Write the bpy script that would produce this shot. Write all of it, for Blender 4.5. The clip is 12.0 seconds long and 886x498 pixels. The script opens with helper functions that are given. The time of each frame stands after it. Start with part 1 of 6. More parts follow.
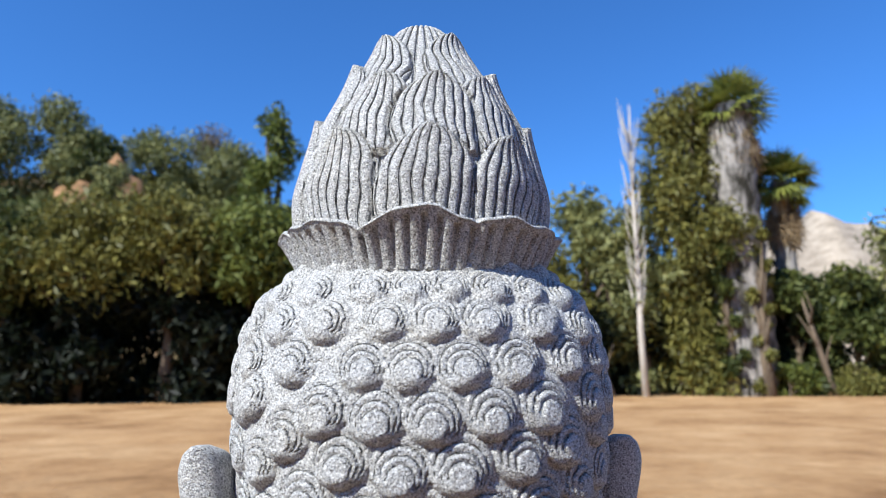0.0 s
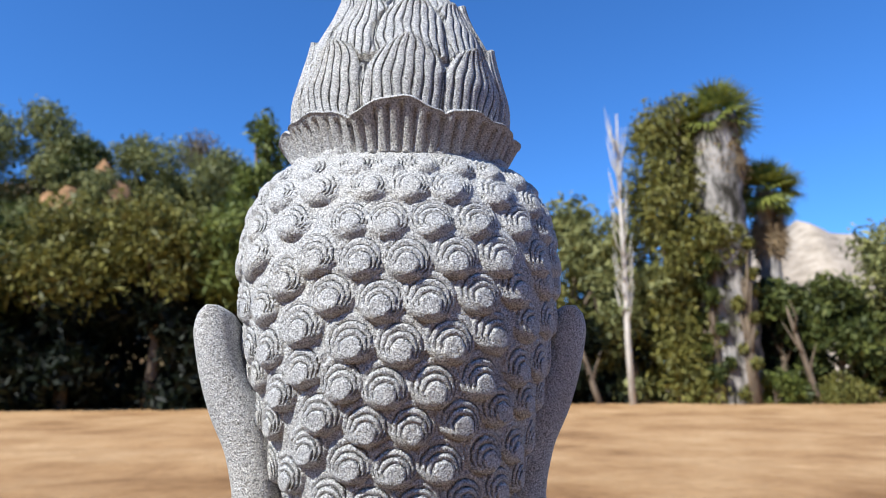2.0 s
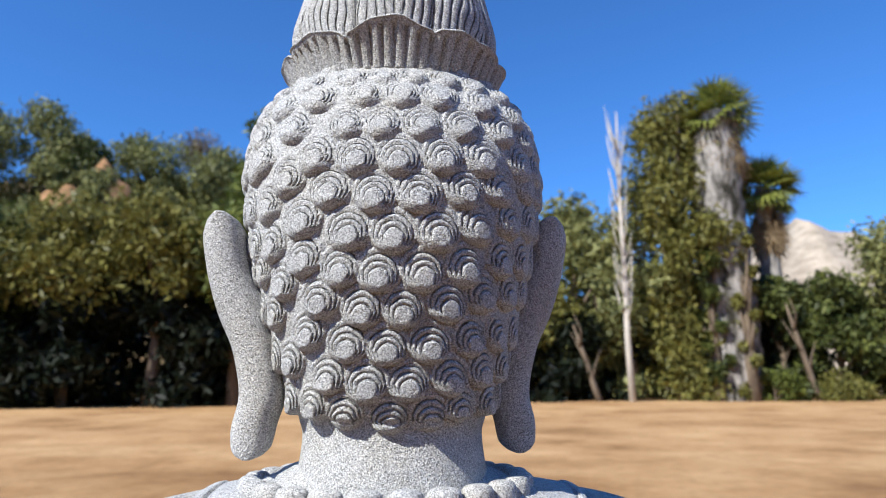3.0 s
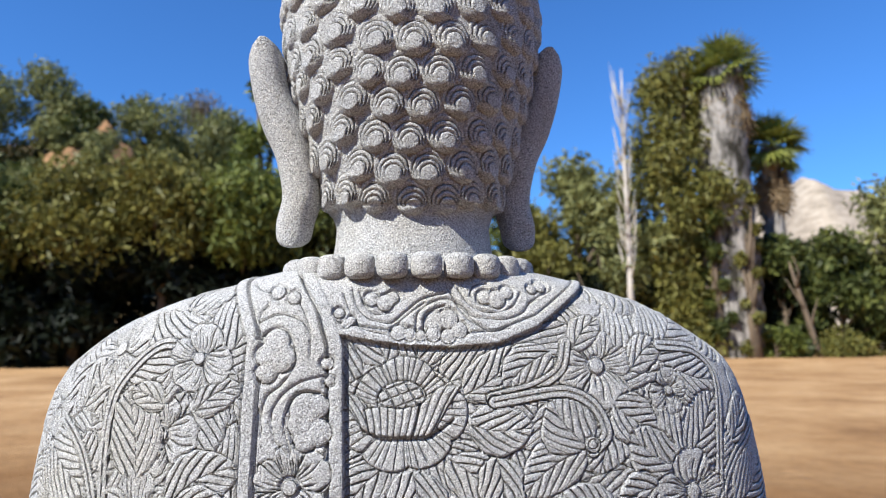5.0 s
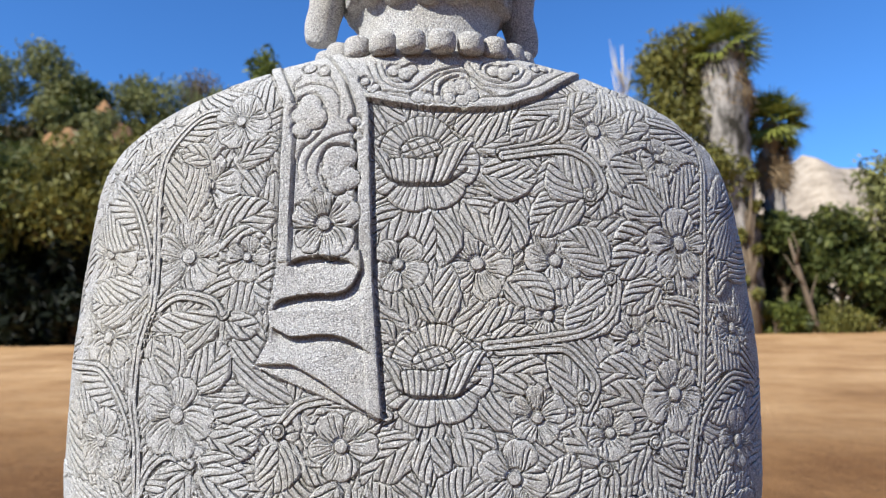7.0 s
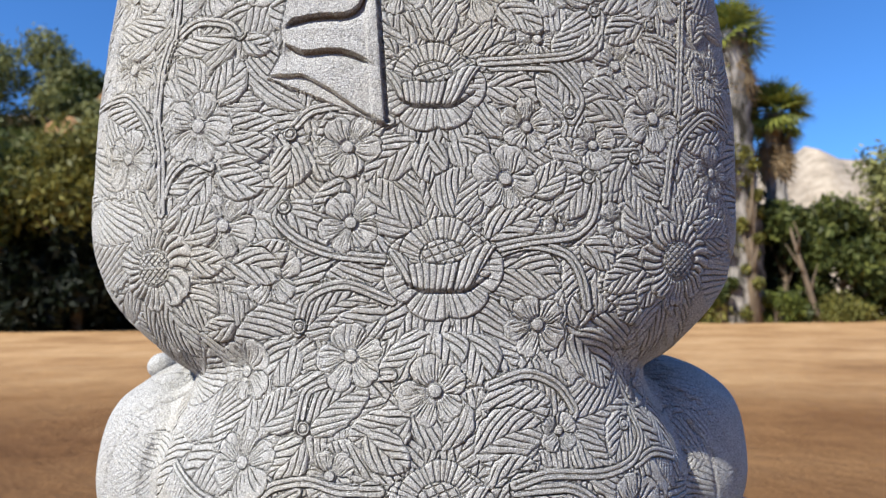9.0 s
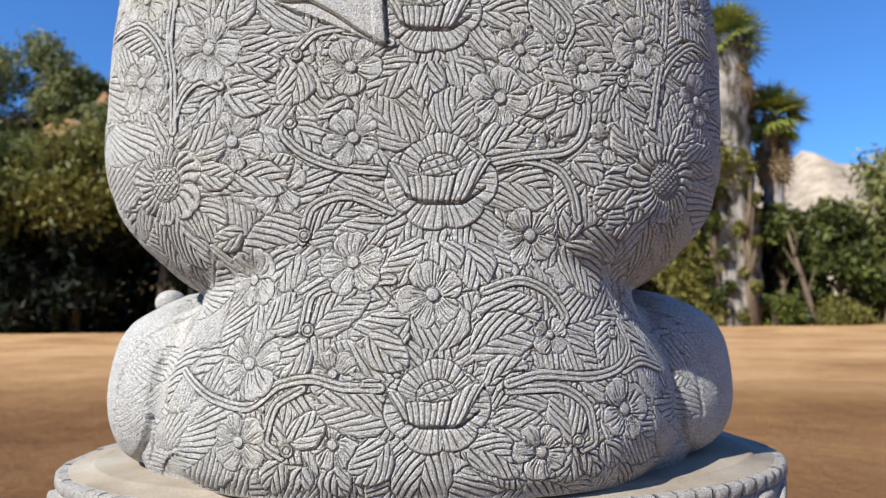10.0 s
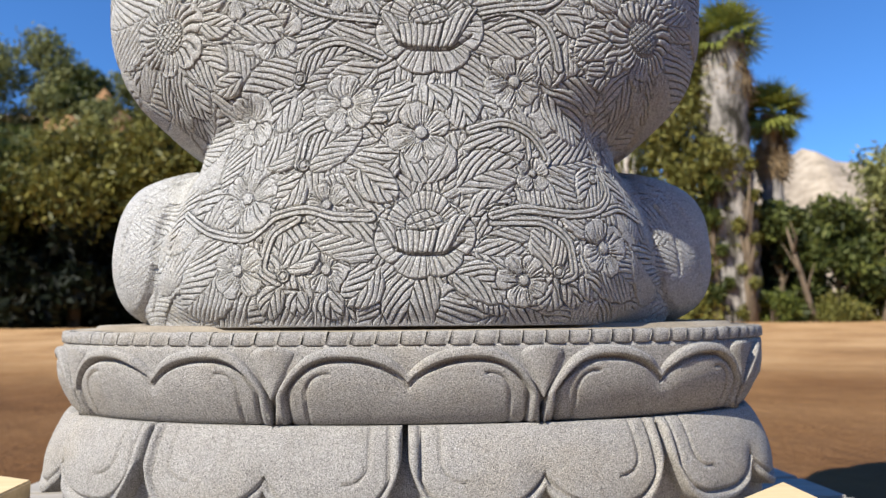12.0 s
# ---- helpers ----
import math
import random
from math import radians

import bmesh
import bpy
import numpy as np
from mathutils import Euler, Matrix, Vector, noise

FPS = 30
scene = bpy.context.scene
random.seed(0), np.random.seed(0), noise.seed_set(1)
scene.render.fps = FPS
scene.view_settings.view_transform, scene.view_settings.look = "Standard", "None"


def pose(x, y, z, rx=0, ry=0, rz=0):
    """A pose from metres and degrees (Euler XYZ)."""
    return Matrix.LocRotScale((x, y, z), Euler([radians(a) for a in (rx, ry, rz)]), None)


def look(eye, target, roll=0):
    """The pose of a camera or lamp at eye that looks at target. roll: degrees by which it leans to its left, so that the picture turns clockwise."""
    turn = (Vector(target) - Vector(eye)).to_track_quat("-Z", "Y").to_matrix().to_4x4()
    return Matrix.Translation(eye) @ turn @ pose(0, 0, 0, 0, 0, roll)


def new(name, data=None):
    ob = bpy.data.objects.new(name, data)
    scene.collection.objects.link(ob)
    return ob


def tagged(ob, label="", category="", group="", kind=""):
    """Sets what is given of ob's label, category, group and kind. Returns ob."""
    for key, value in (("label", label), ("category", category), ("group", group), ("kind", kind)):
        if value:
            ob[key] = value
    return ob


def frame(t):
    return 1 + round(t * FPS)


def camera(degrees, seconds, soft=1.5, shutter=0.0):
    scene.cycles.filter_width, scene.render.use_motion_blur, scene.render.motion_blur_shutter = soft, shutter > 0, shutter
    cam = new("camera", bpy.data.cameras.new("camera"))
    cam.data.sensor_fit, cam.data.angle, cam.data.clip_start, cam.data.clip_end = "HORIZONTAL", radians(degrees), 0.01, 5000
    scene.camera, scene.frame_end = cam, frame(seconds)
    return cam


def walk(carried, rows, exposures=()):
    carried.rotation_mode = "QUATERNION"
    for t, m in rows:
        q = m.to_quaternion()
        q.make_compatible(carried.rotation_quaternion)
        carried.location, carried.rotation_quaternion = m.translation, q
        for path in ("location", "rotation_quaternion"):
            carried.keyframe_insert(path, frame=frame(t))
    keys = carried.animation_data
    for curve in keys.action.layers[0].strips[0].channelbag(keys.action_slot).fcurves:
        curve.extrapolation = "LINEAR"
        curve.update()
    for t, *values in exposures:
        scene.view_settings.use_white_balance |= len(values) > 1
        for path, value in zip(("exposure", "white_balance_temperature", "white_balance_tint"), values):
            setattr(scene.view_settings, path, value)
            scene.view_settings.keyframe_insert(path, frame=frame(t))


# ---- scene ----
cam = camera(65.8, 12.0, 0.9)
PATH = [
    (0, (-0.001, -0.376, 1.454), (0.082, 1.586, 1.831), -0.5),
    (0.5, (0.0, -0.4, 1.431), (0.102, 1.558, 1.826), -0.6),
    (1, (0.003, -0.412, 1.404), (0.114, 1.545, 1.804), -0.5),
    (1.5, (0.006, -0.425, 1.377), (0.121, 1.531, 1.778), -0.5),
    (2, (0.006, -0.442, 1.353), (0.122, 1.514, 1.755), -0.4),
    (2.5, (0.012, -0.459, 1.318), (0.129, 1.497, 1.719), -0.4),
    (4.5, (0.008, -0.514, 1.155), (0.114, 1.453, 1.497), -0.7),
    (5, (-0.002, -0.539, 1.127), (0.103, 1.437, 1.418), -0.7),
    (5.5, (-0.007, -0.547, 1.081), (0.098, 1.433, 1.339), -0.8),
    (6, (-0.011, -0.553, 1.025), (0.092, 1.43, 1.269), -0.8),
    (6.5, (-0.017, -0.566, 0.976), (0.088, 1.417, 1.213), -0.8),
    (7, (-0.02, -0.584, 0.93), (0.084, 1.399, 1.167), -0.9),
    (7.5, (-0.026, -0.593, 0.863), (0.079, 1.39, 1.099), -0.8),
    (7.7, (-0.026, -0.596, 0.831), (0.074, 1.389, 1.057), -0.7),
    (9.3, (-0.021, -0.62, 0.639), (0.079, 1.366, 0.855), -0.7),
    (9.5, (-0.022, -0.626, 0.617), (0.083, 1.358, 0.846), -0.6),
    (10, (-0.023, -0.637, 0.582), (0.082, 1.347, 0.81), -0.6),
    (10.5, (-0.026, -0.647, 0.536), (0.079, 1.337, 0.763), -0.6),
    (11, (-0.027, -0.655, 0.499), (0.078, 1.33, 0.727), -0.6),
    (11.5, (-0.021, -0.656, 0.455), (0.086, 1.329, 0.681), -0.5),
    (12, (-0.014, -0.657, 0.421), (0.092, 1.327, 0.646), -0.5),
]
walk(cam, [(t, look(eye, target, roll)) for t, eye, target, roll in PATH], [(0, 0.66, 5900, 6), (2.5, 0.68, 5980, 7), (5.5, 0.66, 6170, 7), (7.5, 0.63, 6280, 7), (9.5, 0.66, 6360, 7), (12, 0.66, 6520, 7)])
cam.data.dof.use_dof, cam.data.dof.focus_distance, cam.data.dof.aperture_fstop = True, 0.50, 9.0

# ---- world and sun ----
SUN_ELEV, SUN_FROM = 43.0, 229.5          # degrees; compass turn from +y, clockwise, of the place the sun stands
world = bpy.data.worlds.new("sky")
scene.world = world
world.use_nodes = True
wn = world.node_tree.nodes
sky = wn.new("ShaderNodeTexSky")
sky.sky_type = "NISHITA"
sky.sun_disc = False
sky.sun_elevation, sky.sun_rotation = radians(SUN_ELEV), radians(SUN_FROM)
sky.altitude, sky.air_density, sky.dust_density, sky.ozone_density = 200, 1.0, 0.2, 3.0
deep = wn.new("ShaderNodeMix")                # clear dry air: a deep blue sky
deep.data_type, deep.blend_type = "RGBA", "MULTIPLY"
deep.inputs["Factor"].default_value = 1.0
deep.inputs["B"].default_value = (0.50, 0.88, 1.36, 1)
world.node_tree.links.new(sky.outputs[0], deep.inputs["A"])
world.node_tree.links.new(deep.outputs["Result"], wn["Background"].inputs[0])
wn["Background"].inputs[1].default_value = 0.087
sun_data = bpy.data.lights.new("sun", "SUN")
sun_data.energy, sun_data.angle, sun_data.color = 5.0, radians(0.5), (1.0, 0.93, 0.82)
sun = new("sun", sun_data)
_a = radians(SUN_FROM)
sun_at = Vector((math.sin(_a) * math.cos(radians(SUN_ELEV)), math.cos(_a) * math.cos(radians(SUN_ELEV)), math.sin(radians(SUN_ELEV))))
sun.matrix_world = look(sun_at * 50, (0, 0, 0))


# ---- materials ----
def material(name, rough=0.8, spec=0.3):
    m = bpy.data.materials.new(name)
    m.use_nodes = True
    nt = m.node_tree
    b = nt.nodes["Principled BSDF"]
    b.inputs["Roughness"].default_value = rough
    b.inputs["Specular IOR Level"].default_value = spec
    return m, nt, b


def coords(nt, scale=1.0):
    tc = nt.nodes.new("ShaderNodeTexCoord")
    mp = nt.nodes.new("ShaderNodeMapping")
    mp.inputs["Scale"].default_value = (scale, scale, scale) if isinstance(scale, (int, float)) else scale
    nt.links.new(tc.outputs["Object"], mp.inputs["Vector"])
    return mp.outputs[0]


def noise_node(nt, vec, scale, detail=4.0, rough=0.6):
    n = nt.nodes.new("ShaderNodeTexNoise")
    n.inputs["Scale"].default_value, n.inputs["Detail"].default_value, n.inputs["Roughness"].default_value = scale, detail, rough
    nt.links.new(vec, n.inputs["Vector"])
    return n.outputs["Fac"]


def voronoi(nt, vec, scale, out="Color"):
    n = nt.nodes.new("ShaderNodeTexVoronoi")
    n.inputs["Scale"].default_value = scale
    nt.links.new(vec, n.inputs["Vector"])
    return n.outputs[out]


def ramp(nt, fac, stops):
    r = nt.nodes.new("ShaderNodeValToRGB")
    els = r.color_ramp.elements
    while len(els) < len(stops):
        els.new(0.5)
    for e, (p, c) in zip(els, stops):
        e.position = p
        e.color = (*c, 1) if not isinstance(c, (int, float)) else (c, c, c, 1)
    nt.links.new(fac, r.inputs["Fac"])
    return r.outputs["Color"]


def mix(nt, a, b, fac, mode="MIX"):
    n = nt.nodes.new("ShaderNodeMix")
    n.data_type, n.blend_type = "RGBA", mode
    for sock, v in ((n.inputs["Factor"], fac), (n.inputs["A"], a), (n.inputs["B"], b)):
        if hasattr(v, "is_linked"):
            nt.links.new(v, sock)
        elif isinstance(v, (int, float)):
            sock.default_value = v
        else:
            sock.default_value = (*v, 1)
    return n.outputs["Result"]


def bump(nt, b, height, strength, dist, below=None):
    n = nt.nodes.new("ShaderNodeBump")
    n.inputs["Strength"].default_value, n.inputs["Distance"].default_value = strength, dist
    nt.links.new(height, n.inputs["Height"])
    if below is not None:
        nt.links.new(below, n.inputs["Normal"])
    nt.links.new(n.outputs[0], b.inputs["Normal"])
    return n.outputs[0]


def scaled(nt, value, k):
    n = nt.nodes.new("ShaderNodeMath")
    n.operation = "MULTIPLY"
    nt.links.new(value, n.inputs[0])
    n.inputs[1].default_value = k
    return n.outputs[0]


def maths(nt, op, a, b=None):
    n = nt.nodes.new("ShaderNodeMath")
    n.operation = op
    for k, v in enumerate((a, b)):
        if v is None:
            continue
        if hasattr(v, "is_linked"):
            nt.links.new(v, n.inputs[k])
        else:
            n.inputs[k].default_value = v
    return n.outputs[0]


def chisel_lines(nt):
    """The height of fine chisel cuts from what the carved mesh says of them."""
    def attr(word):
        a = nt.nodes.new("ShaderNodeAttribute")
        a.attribute_name = word
        return a.outputs["Fac"]

    def fall(v, reach):
        m = nt.nodes.new("ShaderNodeMapRange")
        m.interpolation_type = "SMOOTHSTEP"
        nt.links.new(v, m.inputs["Value"])
        m.inputs["From Min"].default_value, m.inputs["From Max"].default_value = 0.0, reach
        m.inputs["To Min"].default_value, m.inputs["To Max"].default_value = 1.0, 0.0
        return m.outputs[0]

    off = maths(nt, "ABSOLUTE", maths(nt, "SUBTRACT", maths(nt, "FRACT", attr("line_phase")), 0.5))
    cuts = maths(nt, "MULTIPLY", fall(off, 0.12), attr("line_depth"))
    both = maths(nt, "MAXIMUM", cuts, fall(attr("outline"), 0.0011))
    return maths(nt, "MULTIPLY", both, -1.0)


def granite(name, tone, warm=0.0, carved=False, size=1.0):
    m, nt, b = material(name, 0.78, 0.25)
    v = coords(nt)
    grain = ramp(nt, voronoi(nt, v, size * 1350), [(0.14, tone * 0.36), (0.30, tone * 0.80), (0.5, tone), (0.66, tone * 1.14), (0.86, tone * 1.52)])
    specks = ramp(nt, noise_node(nt, v, size * 1050, 2.0, 0.6), [(0.345, 0.22), (0.415, 0.93), (0.58, 1.05), (0.70, 1.40)])
    c = mix(nt, grain, specks, 0.9, "MULTIPLY")
    blotch = ramp(nt, noise_node(nt, v, 9, 5.0, 0.6), [(0.3, (0.94, 0.94, 0.94)), (0.48, (1, 1, 1)), (0.66, (1.03, 1.00, 0.94))])
    c = mix(nt, c, blotch, 0.9, "MULTIPLY")
    dirt = ramp(nt, noise_node(nt, v, 34, 6.0, 0.7), [(0.35, (0.86, 0.85, 0.83)), (0.5, (1, 1, 1)), (0.75, (1.05, 1.05, 1.04))])
    c = mix(nt, c, dirt, 0.7, "MULTIPLY")
    tint = mix(nt, c, (1.0 + warm, 1.0, 1.0 - warm), 1.0, "MULTIPLY")
    nt.links.new(tint, b.inputs["Base Color"])
    n1 = bump(nt, b, noise_node(nt, v, 620, 3.0, 0.75), 1.0, 0.0018)
    n2 = bump(nt, b, noise_node(nt, v, 80, 4.0, 0.6), 0.25, 0.0018, n1)
    if carved:                        # small pits that the point of the chisel left
        n2 = bump(nt, b, noise_node(nt, v, 270, 2.0, 0.7), 0.8, 0.0022, n2)
    if carved:
        bump(nt, b, chisel_lines(nt), 1.0, 0.0072, n2)
    return m


STONE = granite("grey_granite", 0.488, 0.008, True)
STONE_BASE = granite("weathered_granite", 0.335, 0.048, False, 1.12)


def mortar(name):
    """Trowelled cement, grey-brown, with faint stains and sand grains."""
    m, nt, b = material(name, 0.85, 0.2)
    v = coords(nt)
    c = ramp(nt, noise_node(nt, v, 7, 5.0, 0.62), [(0.30, (0.22, 0.185, 0.14)), (0.5, (0.305, 0.262, 0.208)), (0.72, (0.36, 0.33, 0.285))])
    sand = ramp(nt, noise_node(nt, v, 850, 2.0, 0.7), [(0.32, 0.55), (0.45, 0.95), (0.6, 1.05), (0.72, 1.25)])
    nt.links.new(mix(nt, c, sand, 0.8, "MULTIPLY"), b.inputs["Base Color"])
    n1 = bump(nt, b, noise_node(nt, v, 500, 3.0, 0.7), 0.6, 0.0012)
    bump(nt, b, noise_node(nt, v, 22, 4.0, 0.6), 0.4, 0.004, n1)
    return m


MORTAR = mortar("grey_brown_mortar")


def earth(name, colours, churned=False):
    m, nt, b = material(name, 0.95, 0.1)
    v = coords(nt)
    big = ramp(nt, noise_node(nt, coords(nt, (0.30, 0.34, 1)), 1.3, 7.0, 0.66), [(0.30, colours[0]), (0.48, colours[1]), (0.62, colours[2]), (0.78, colours[3])])
    small = ramp(nt, noise_node(nt, v, 5.0, 8.0, 0.7), [(0.3, (0.80, 0.78, 0.76)), (0.52, (1, 1, 1)), (0.8, (1.12, 1.11, 1.08))])
    c = mix(nt, big, small, 0.9, "MULTIPLY")
    if churned:                       # turned, redder soil round the place where the statue stands
        ln = nt.nodes.new("ShaderNodeVectorMath")
        ln.operation = "LENGTH"
        warp = nt.nodes.new("ShaderNodeMix")
        warp.data_type = "VECTOR"
        wn_ = nt.nodes.new("ShaderNodeTexNoise")
        wn_.inputs["Scale"].default_value, wn_.inputs["Detail"].default_value = 0.22, 5.0
        nt.links.new(v, wn_.inputs["Vector"])
        add = nt.nodes.new("ShaderNodeVectorMath")
        add.operation = "MULTIPLY_ADD"
        nt.links.new(wn_.outputs["Color"], add.inputs[0])
        add.inputs[1].default_value = (9, 9, 0)
        nt.links.new(v, add.inputs[2])
        nt.links.new(add.outputs[0], ln.inputs[0])
        near = ramp(nt, scaled(nt, ln.outputs["Value"], 1 / 20), [(0.34, (0.22, 0.155, 0.118)), (0.53, (0.46, 0.38, 0.30)), (0.70, (0.77, 0.73, 0.68)), (0.90, (0.93, 0.92, 0.90))])
        c = mix(nt, c, near, 0.85, "MULTIPLY")
    nt.links.new(c, b.inputs["Base Color"])
    n1 = bump(nt, b, noise_node(nt, v, 2.2, 8.0, 0.7), 0.7, 0.10)
    bump(nt, b, noise_node(nt, v, 22, 6.0, 0.7), 0.6, 0.02, n1)
    return m


DIRT = earth("packed_dirt", [(0.25, 0.135, 0.06), (0.42, 0.25, 0.118), (0.51, 0.325, 0.165), (0.58, 0.39, 0.21)], True)
HILL = earth("hill_soil", [(0.10, 0.085, 0.045), (0.15, 0.115, 0.06), (0.25, 0.16, 0.09), (0.36, 0.21, 0.11)])
CUT = earth("orange_cut_soil", [(0.16, 0.10, 0.05), (0.28, 0.16, 0.08), (0.38, 0.22, 0.12), (0.44, 0.27, 0.15)])
PALE = earth("pale_cut_soil", [(0.20, 0.16, 0.12), (0.34, 0.285, 0.225), (0.44, 0.37, 0.295), (0.52, 0.45, 0.36)])


def foliage(name, dark, mid, light, rough=0.55):
    m, nt, b = material(name, rough, 0.25)
    g = nt.nodes.new("ShaderNodeNewGeometry")
    c = ramp(nt, g.outputs["Random Per Island"], [(0.0, dark), (0.45, mid), (1.0, light)])
    v = coords(nt)
    c = mix(nt, c, ramp(nt, noise_node(nt, v, 0.6, 3.0), [(0.3, (0.65, 0.7, 0.7)), (0.7, (1.25, 1.2, 1.0))]), 0.8, "MULTIPLY")
    nt.links.new(c, b.inputs["Base Color"])
    t = nt.nodes.new("ShaderNodeBsdfTranslucent")
    nt.links.new(c, t.inputs["Color"])
    ms = nt.nodes.new("ShaderNodeMixShader")
    ms.inputs[0].default_value = 0.22
    out = nt.nodes["Material Output"]
    nt.links.new(b.outputs[0], ms.inputs[1])
    nt.links.new(t.outputs[0], ms.inputs[2])
    nt.links.new(ms.outputs[0], out.inputs["Surface"])
    return m


LEAF_DARK = foliage("dark_evergreen_leaves", (0.0287, 0.0390, 0.0125), (0.0631, 0.0800, 0.0209), (0.1271, 0.1418, 0.0355))
# near-black albedo: the shade under the trees is put into this leaf colour
LEAF_SHADE = foliage("shade_toned_leaves", (0.0036, 0.0060, 0.0036), (0.0066, 0.0108, 0.0048), (0.0126, 0.0180, 0.0072))
LEAF_OLIVE = foliage("olive_leaves", (0.0968, 0.0975, 0.0272), (0.1650, 0.1590, 0.0408), (0.2365, 0.2173, 0.0595))
LEAF_GREY = foliage("grey_green_leaves", (0.1221, 0.1307, 0.0506), (0.1929, 0.2001, 0.0763), (0.2767, 0.2748, 0.1094))
LEAF_FRESH = foliage("fresh_green_leaves", (0.0780, 0.0998, 0.0229), (0.1260, 0.1533, 0.0323), (0.1860, 0.2058, 0.0485))
TWIGS = foliage("dry_twigs", (0.10, 0.075, 0.05), (0.17, 0.13, 0.085), (0.25, 0.19, 0.12))
FROND_DRY = foliage("dry_fronds", (0.120, 0.075, 0.041), (0.210, 0.143, 0.083), (0.315, 0.232, 0.143))
FROND = foliage("palm_fronds", (0.075, 0.098, 0.024), (0.132, 0.166, 0.036), (0.240, 0.258, 0.060))


def bark(name, a, b_, scale=3.0, soft=0.2):
    m, nt, b = material(name, 0.9, 0.15)
    v = coords(nt, (1, 1, 0.25))
    n = noise_node(nt, v, scale, 7.0, 0.7)
    nt.links.new(ramp(nt, n, [(0.5 - soft, a), (0.5 + soft, b_)]), b.inputs["Base Color"])
    bump(nt, b, n, 0.8, 0.08)
    return m


BARK = bark("brown_bark", (0.07, 0.05, 0.035), (0.22, 0.17, 0.12))
BARK_PALE = bark("bleached_dead_wood", (0.35, 0.31, 0.26), (0.62, 0.57, 0.50))
BARK_PALM = bark("grey_palm_trunk", (0.030, 0.027, 0.020), (0.36, 0.33, 0.30), 1.7, 0.09)


def wood(name, a, b_):
    m, nt, b = material(name, 0.75, 0.25)
    v = coords(nt, (1.5, 22, 22))
    n = noise_node(nt, v, 2.5, 6.0, 0.65)
    nt.links.new(ramp(nt, n, [(0.25, a), (0.75, b_)]), b.inputs["Base Color"])
    bump(nt, b, n, 0.3, 0.002)
    return m


PINE = wood("fresh_pine", (0.55, 0.40, 0.22), (0.70, 0.55, 0.34))
GREY_WOOD = wood("grey_weathered_wood", (0.26, 0.24, 0.21), (0.46, 0.42, 0.37))


# ---- mesh helpers ----
def mesh_object(name, verts, faces, mat, parent=None, smooth=True):
    me = bpy.data.meshes.new(name)
    verts = np.asarray(verts, dtype=np.float32)
    if isinstance(faces, np.ndarray):
        k = faces.shape[1]
        me.vertices.add(len(verts))
        me.vertices.foreach_set("co", verts.ravel())
        me.loops.add(faces.size)
        me.loops.foreach_set("vertex_index", faces.astype(np.int32).ravel())
        me.polygons.add(len(faces))
        me.polygons.foreach_set("loop_start", np.arange(0, faces.size, k, dtype=np.int32))
        me.update(calc_edges=True)
        me.validate()
    else:
        me.from_pydata(verts.tolist(), [], faces)
    if smooth:
        me.polygons.foreach_set("use_smooth", np.ones(len(me.polygons), dtype=bool))
    me.materials.append(mat)
    ob = new(name, me)
    if parent is not None:
        ob.parent = parent
    return ob


def grid_faces(rows, cols, start=0, wrap=False):
    i, j = np.meshgrid(np.arange(rows - 1), np.arange(cols if wrap else cols - 1), indexing="ij")
    j2 = (j + 1) % cols
    return (start + np.stack([i * cols + j, i * cols + j2, (i + 1) * cols + j2, (i + 1) * cols + j], -1)).reshape(-1, 4)


def part(name, bm, mat, parent, label="", smooth=False):
    me = bpy.data.meshes.new(name)
    bmesh.ops.recalc_face_normals(bm, faces=bm.faces)
    bm.to_mesh(me)
    bm.free()
    if smooth:
        me.polygons.foreach_set("use_smooth", np.ones(len(me.polygons), dtype=bool))
    me.materials.append(mat)
    ob = new(name, me)
    ob.parent = parent
    return tagged(ob, label)


def bevelled_box(sx, sy, sz, m=None, bevel=0.004):
    bm = bmesh.new()
    bmesh.ops.create_cube(bm, size=1, matrix=Matrix.Diagonal((sx, sy, sz, 1)))
    bmesh.ops.bevel(bm, geom=bm.edges[:], offset=bevel, segments=2, affect="EDGES")
    if m is not None:
        bm.transform(m)
    return bm


def smoothstep(a, b, x):
    t = np.clip((x - a) / (b - a), 0, 1)
    return t * t * (3 - 2 * t)


def curve_of(table, z):
    """Smooth columns of a small table over its first column."""
    t = np.array(table, dtype=float)
    zs = t[:, 0]
    out = []
    for k in range(1, t.shape[1]):
        y = t[:, k]
        d = np.diff(y) / np.diff(zs)
        g = np.empty_like(y)
        g[0], g[-1] = d[0], d[-1]
        same = d[1:] * d[:-1] > 0
        g[1:-1] = np.where(same, 2 * d[1:] * d[:-1] / np.where(same, d[1:] + d[:-1], 1), 0)
        i = np.clip(np.searchsorted(zs, z) - 1, 0, len(zs) - 2)
        h = zs[i + 1] - zs[i]
        u = np.clip((z - zs[i]) / h, 0, 1)
        out.append((2 * u**3 - 3 * u**2 + 1) * y[i] + (u**3 - 2 * u**2 + u) * h * g[i] + (3 * u**2 - 2 * u**3) * y[i + 1] + (u**3 - u**2) * h * g[i + 1])
    return out


# ---- ground, hill, mound ----
def spread(near, far, n):
    t = np.linspace(-1, 1, n)
    return np.sign(t) * (near * np.abs(t) + (far - near) * np.abs(t) ** 5)


def noise2(x, y, z=0.0):
    return noise.fractal(Vector((x, y, z)), 0.8, 2.1, 5)


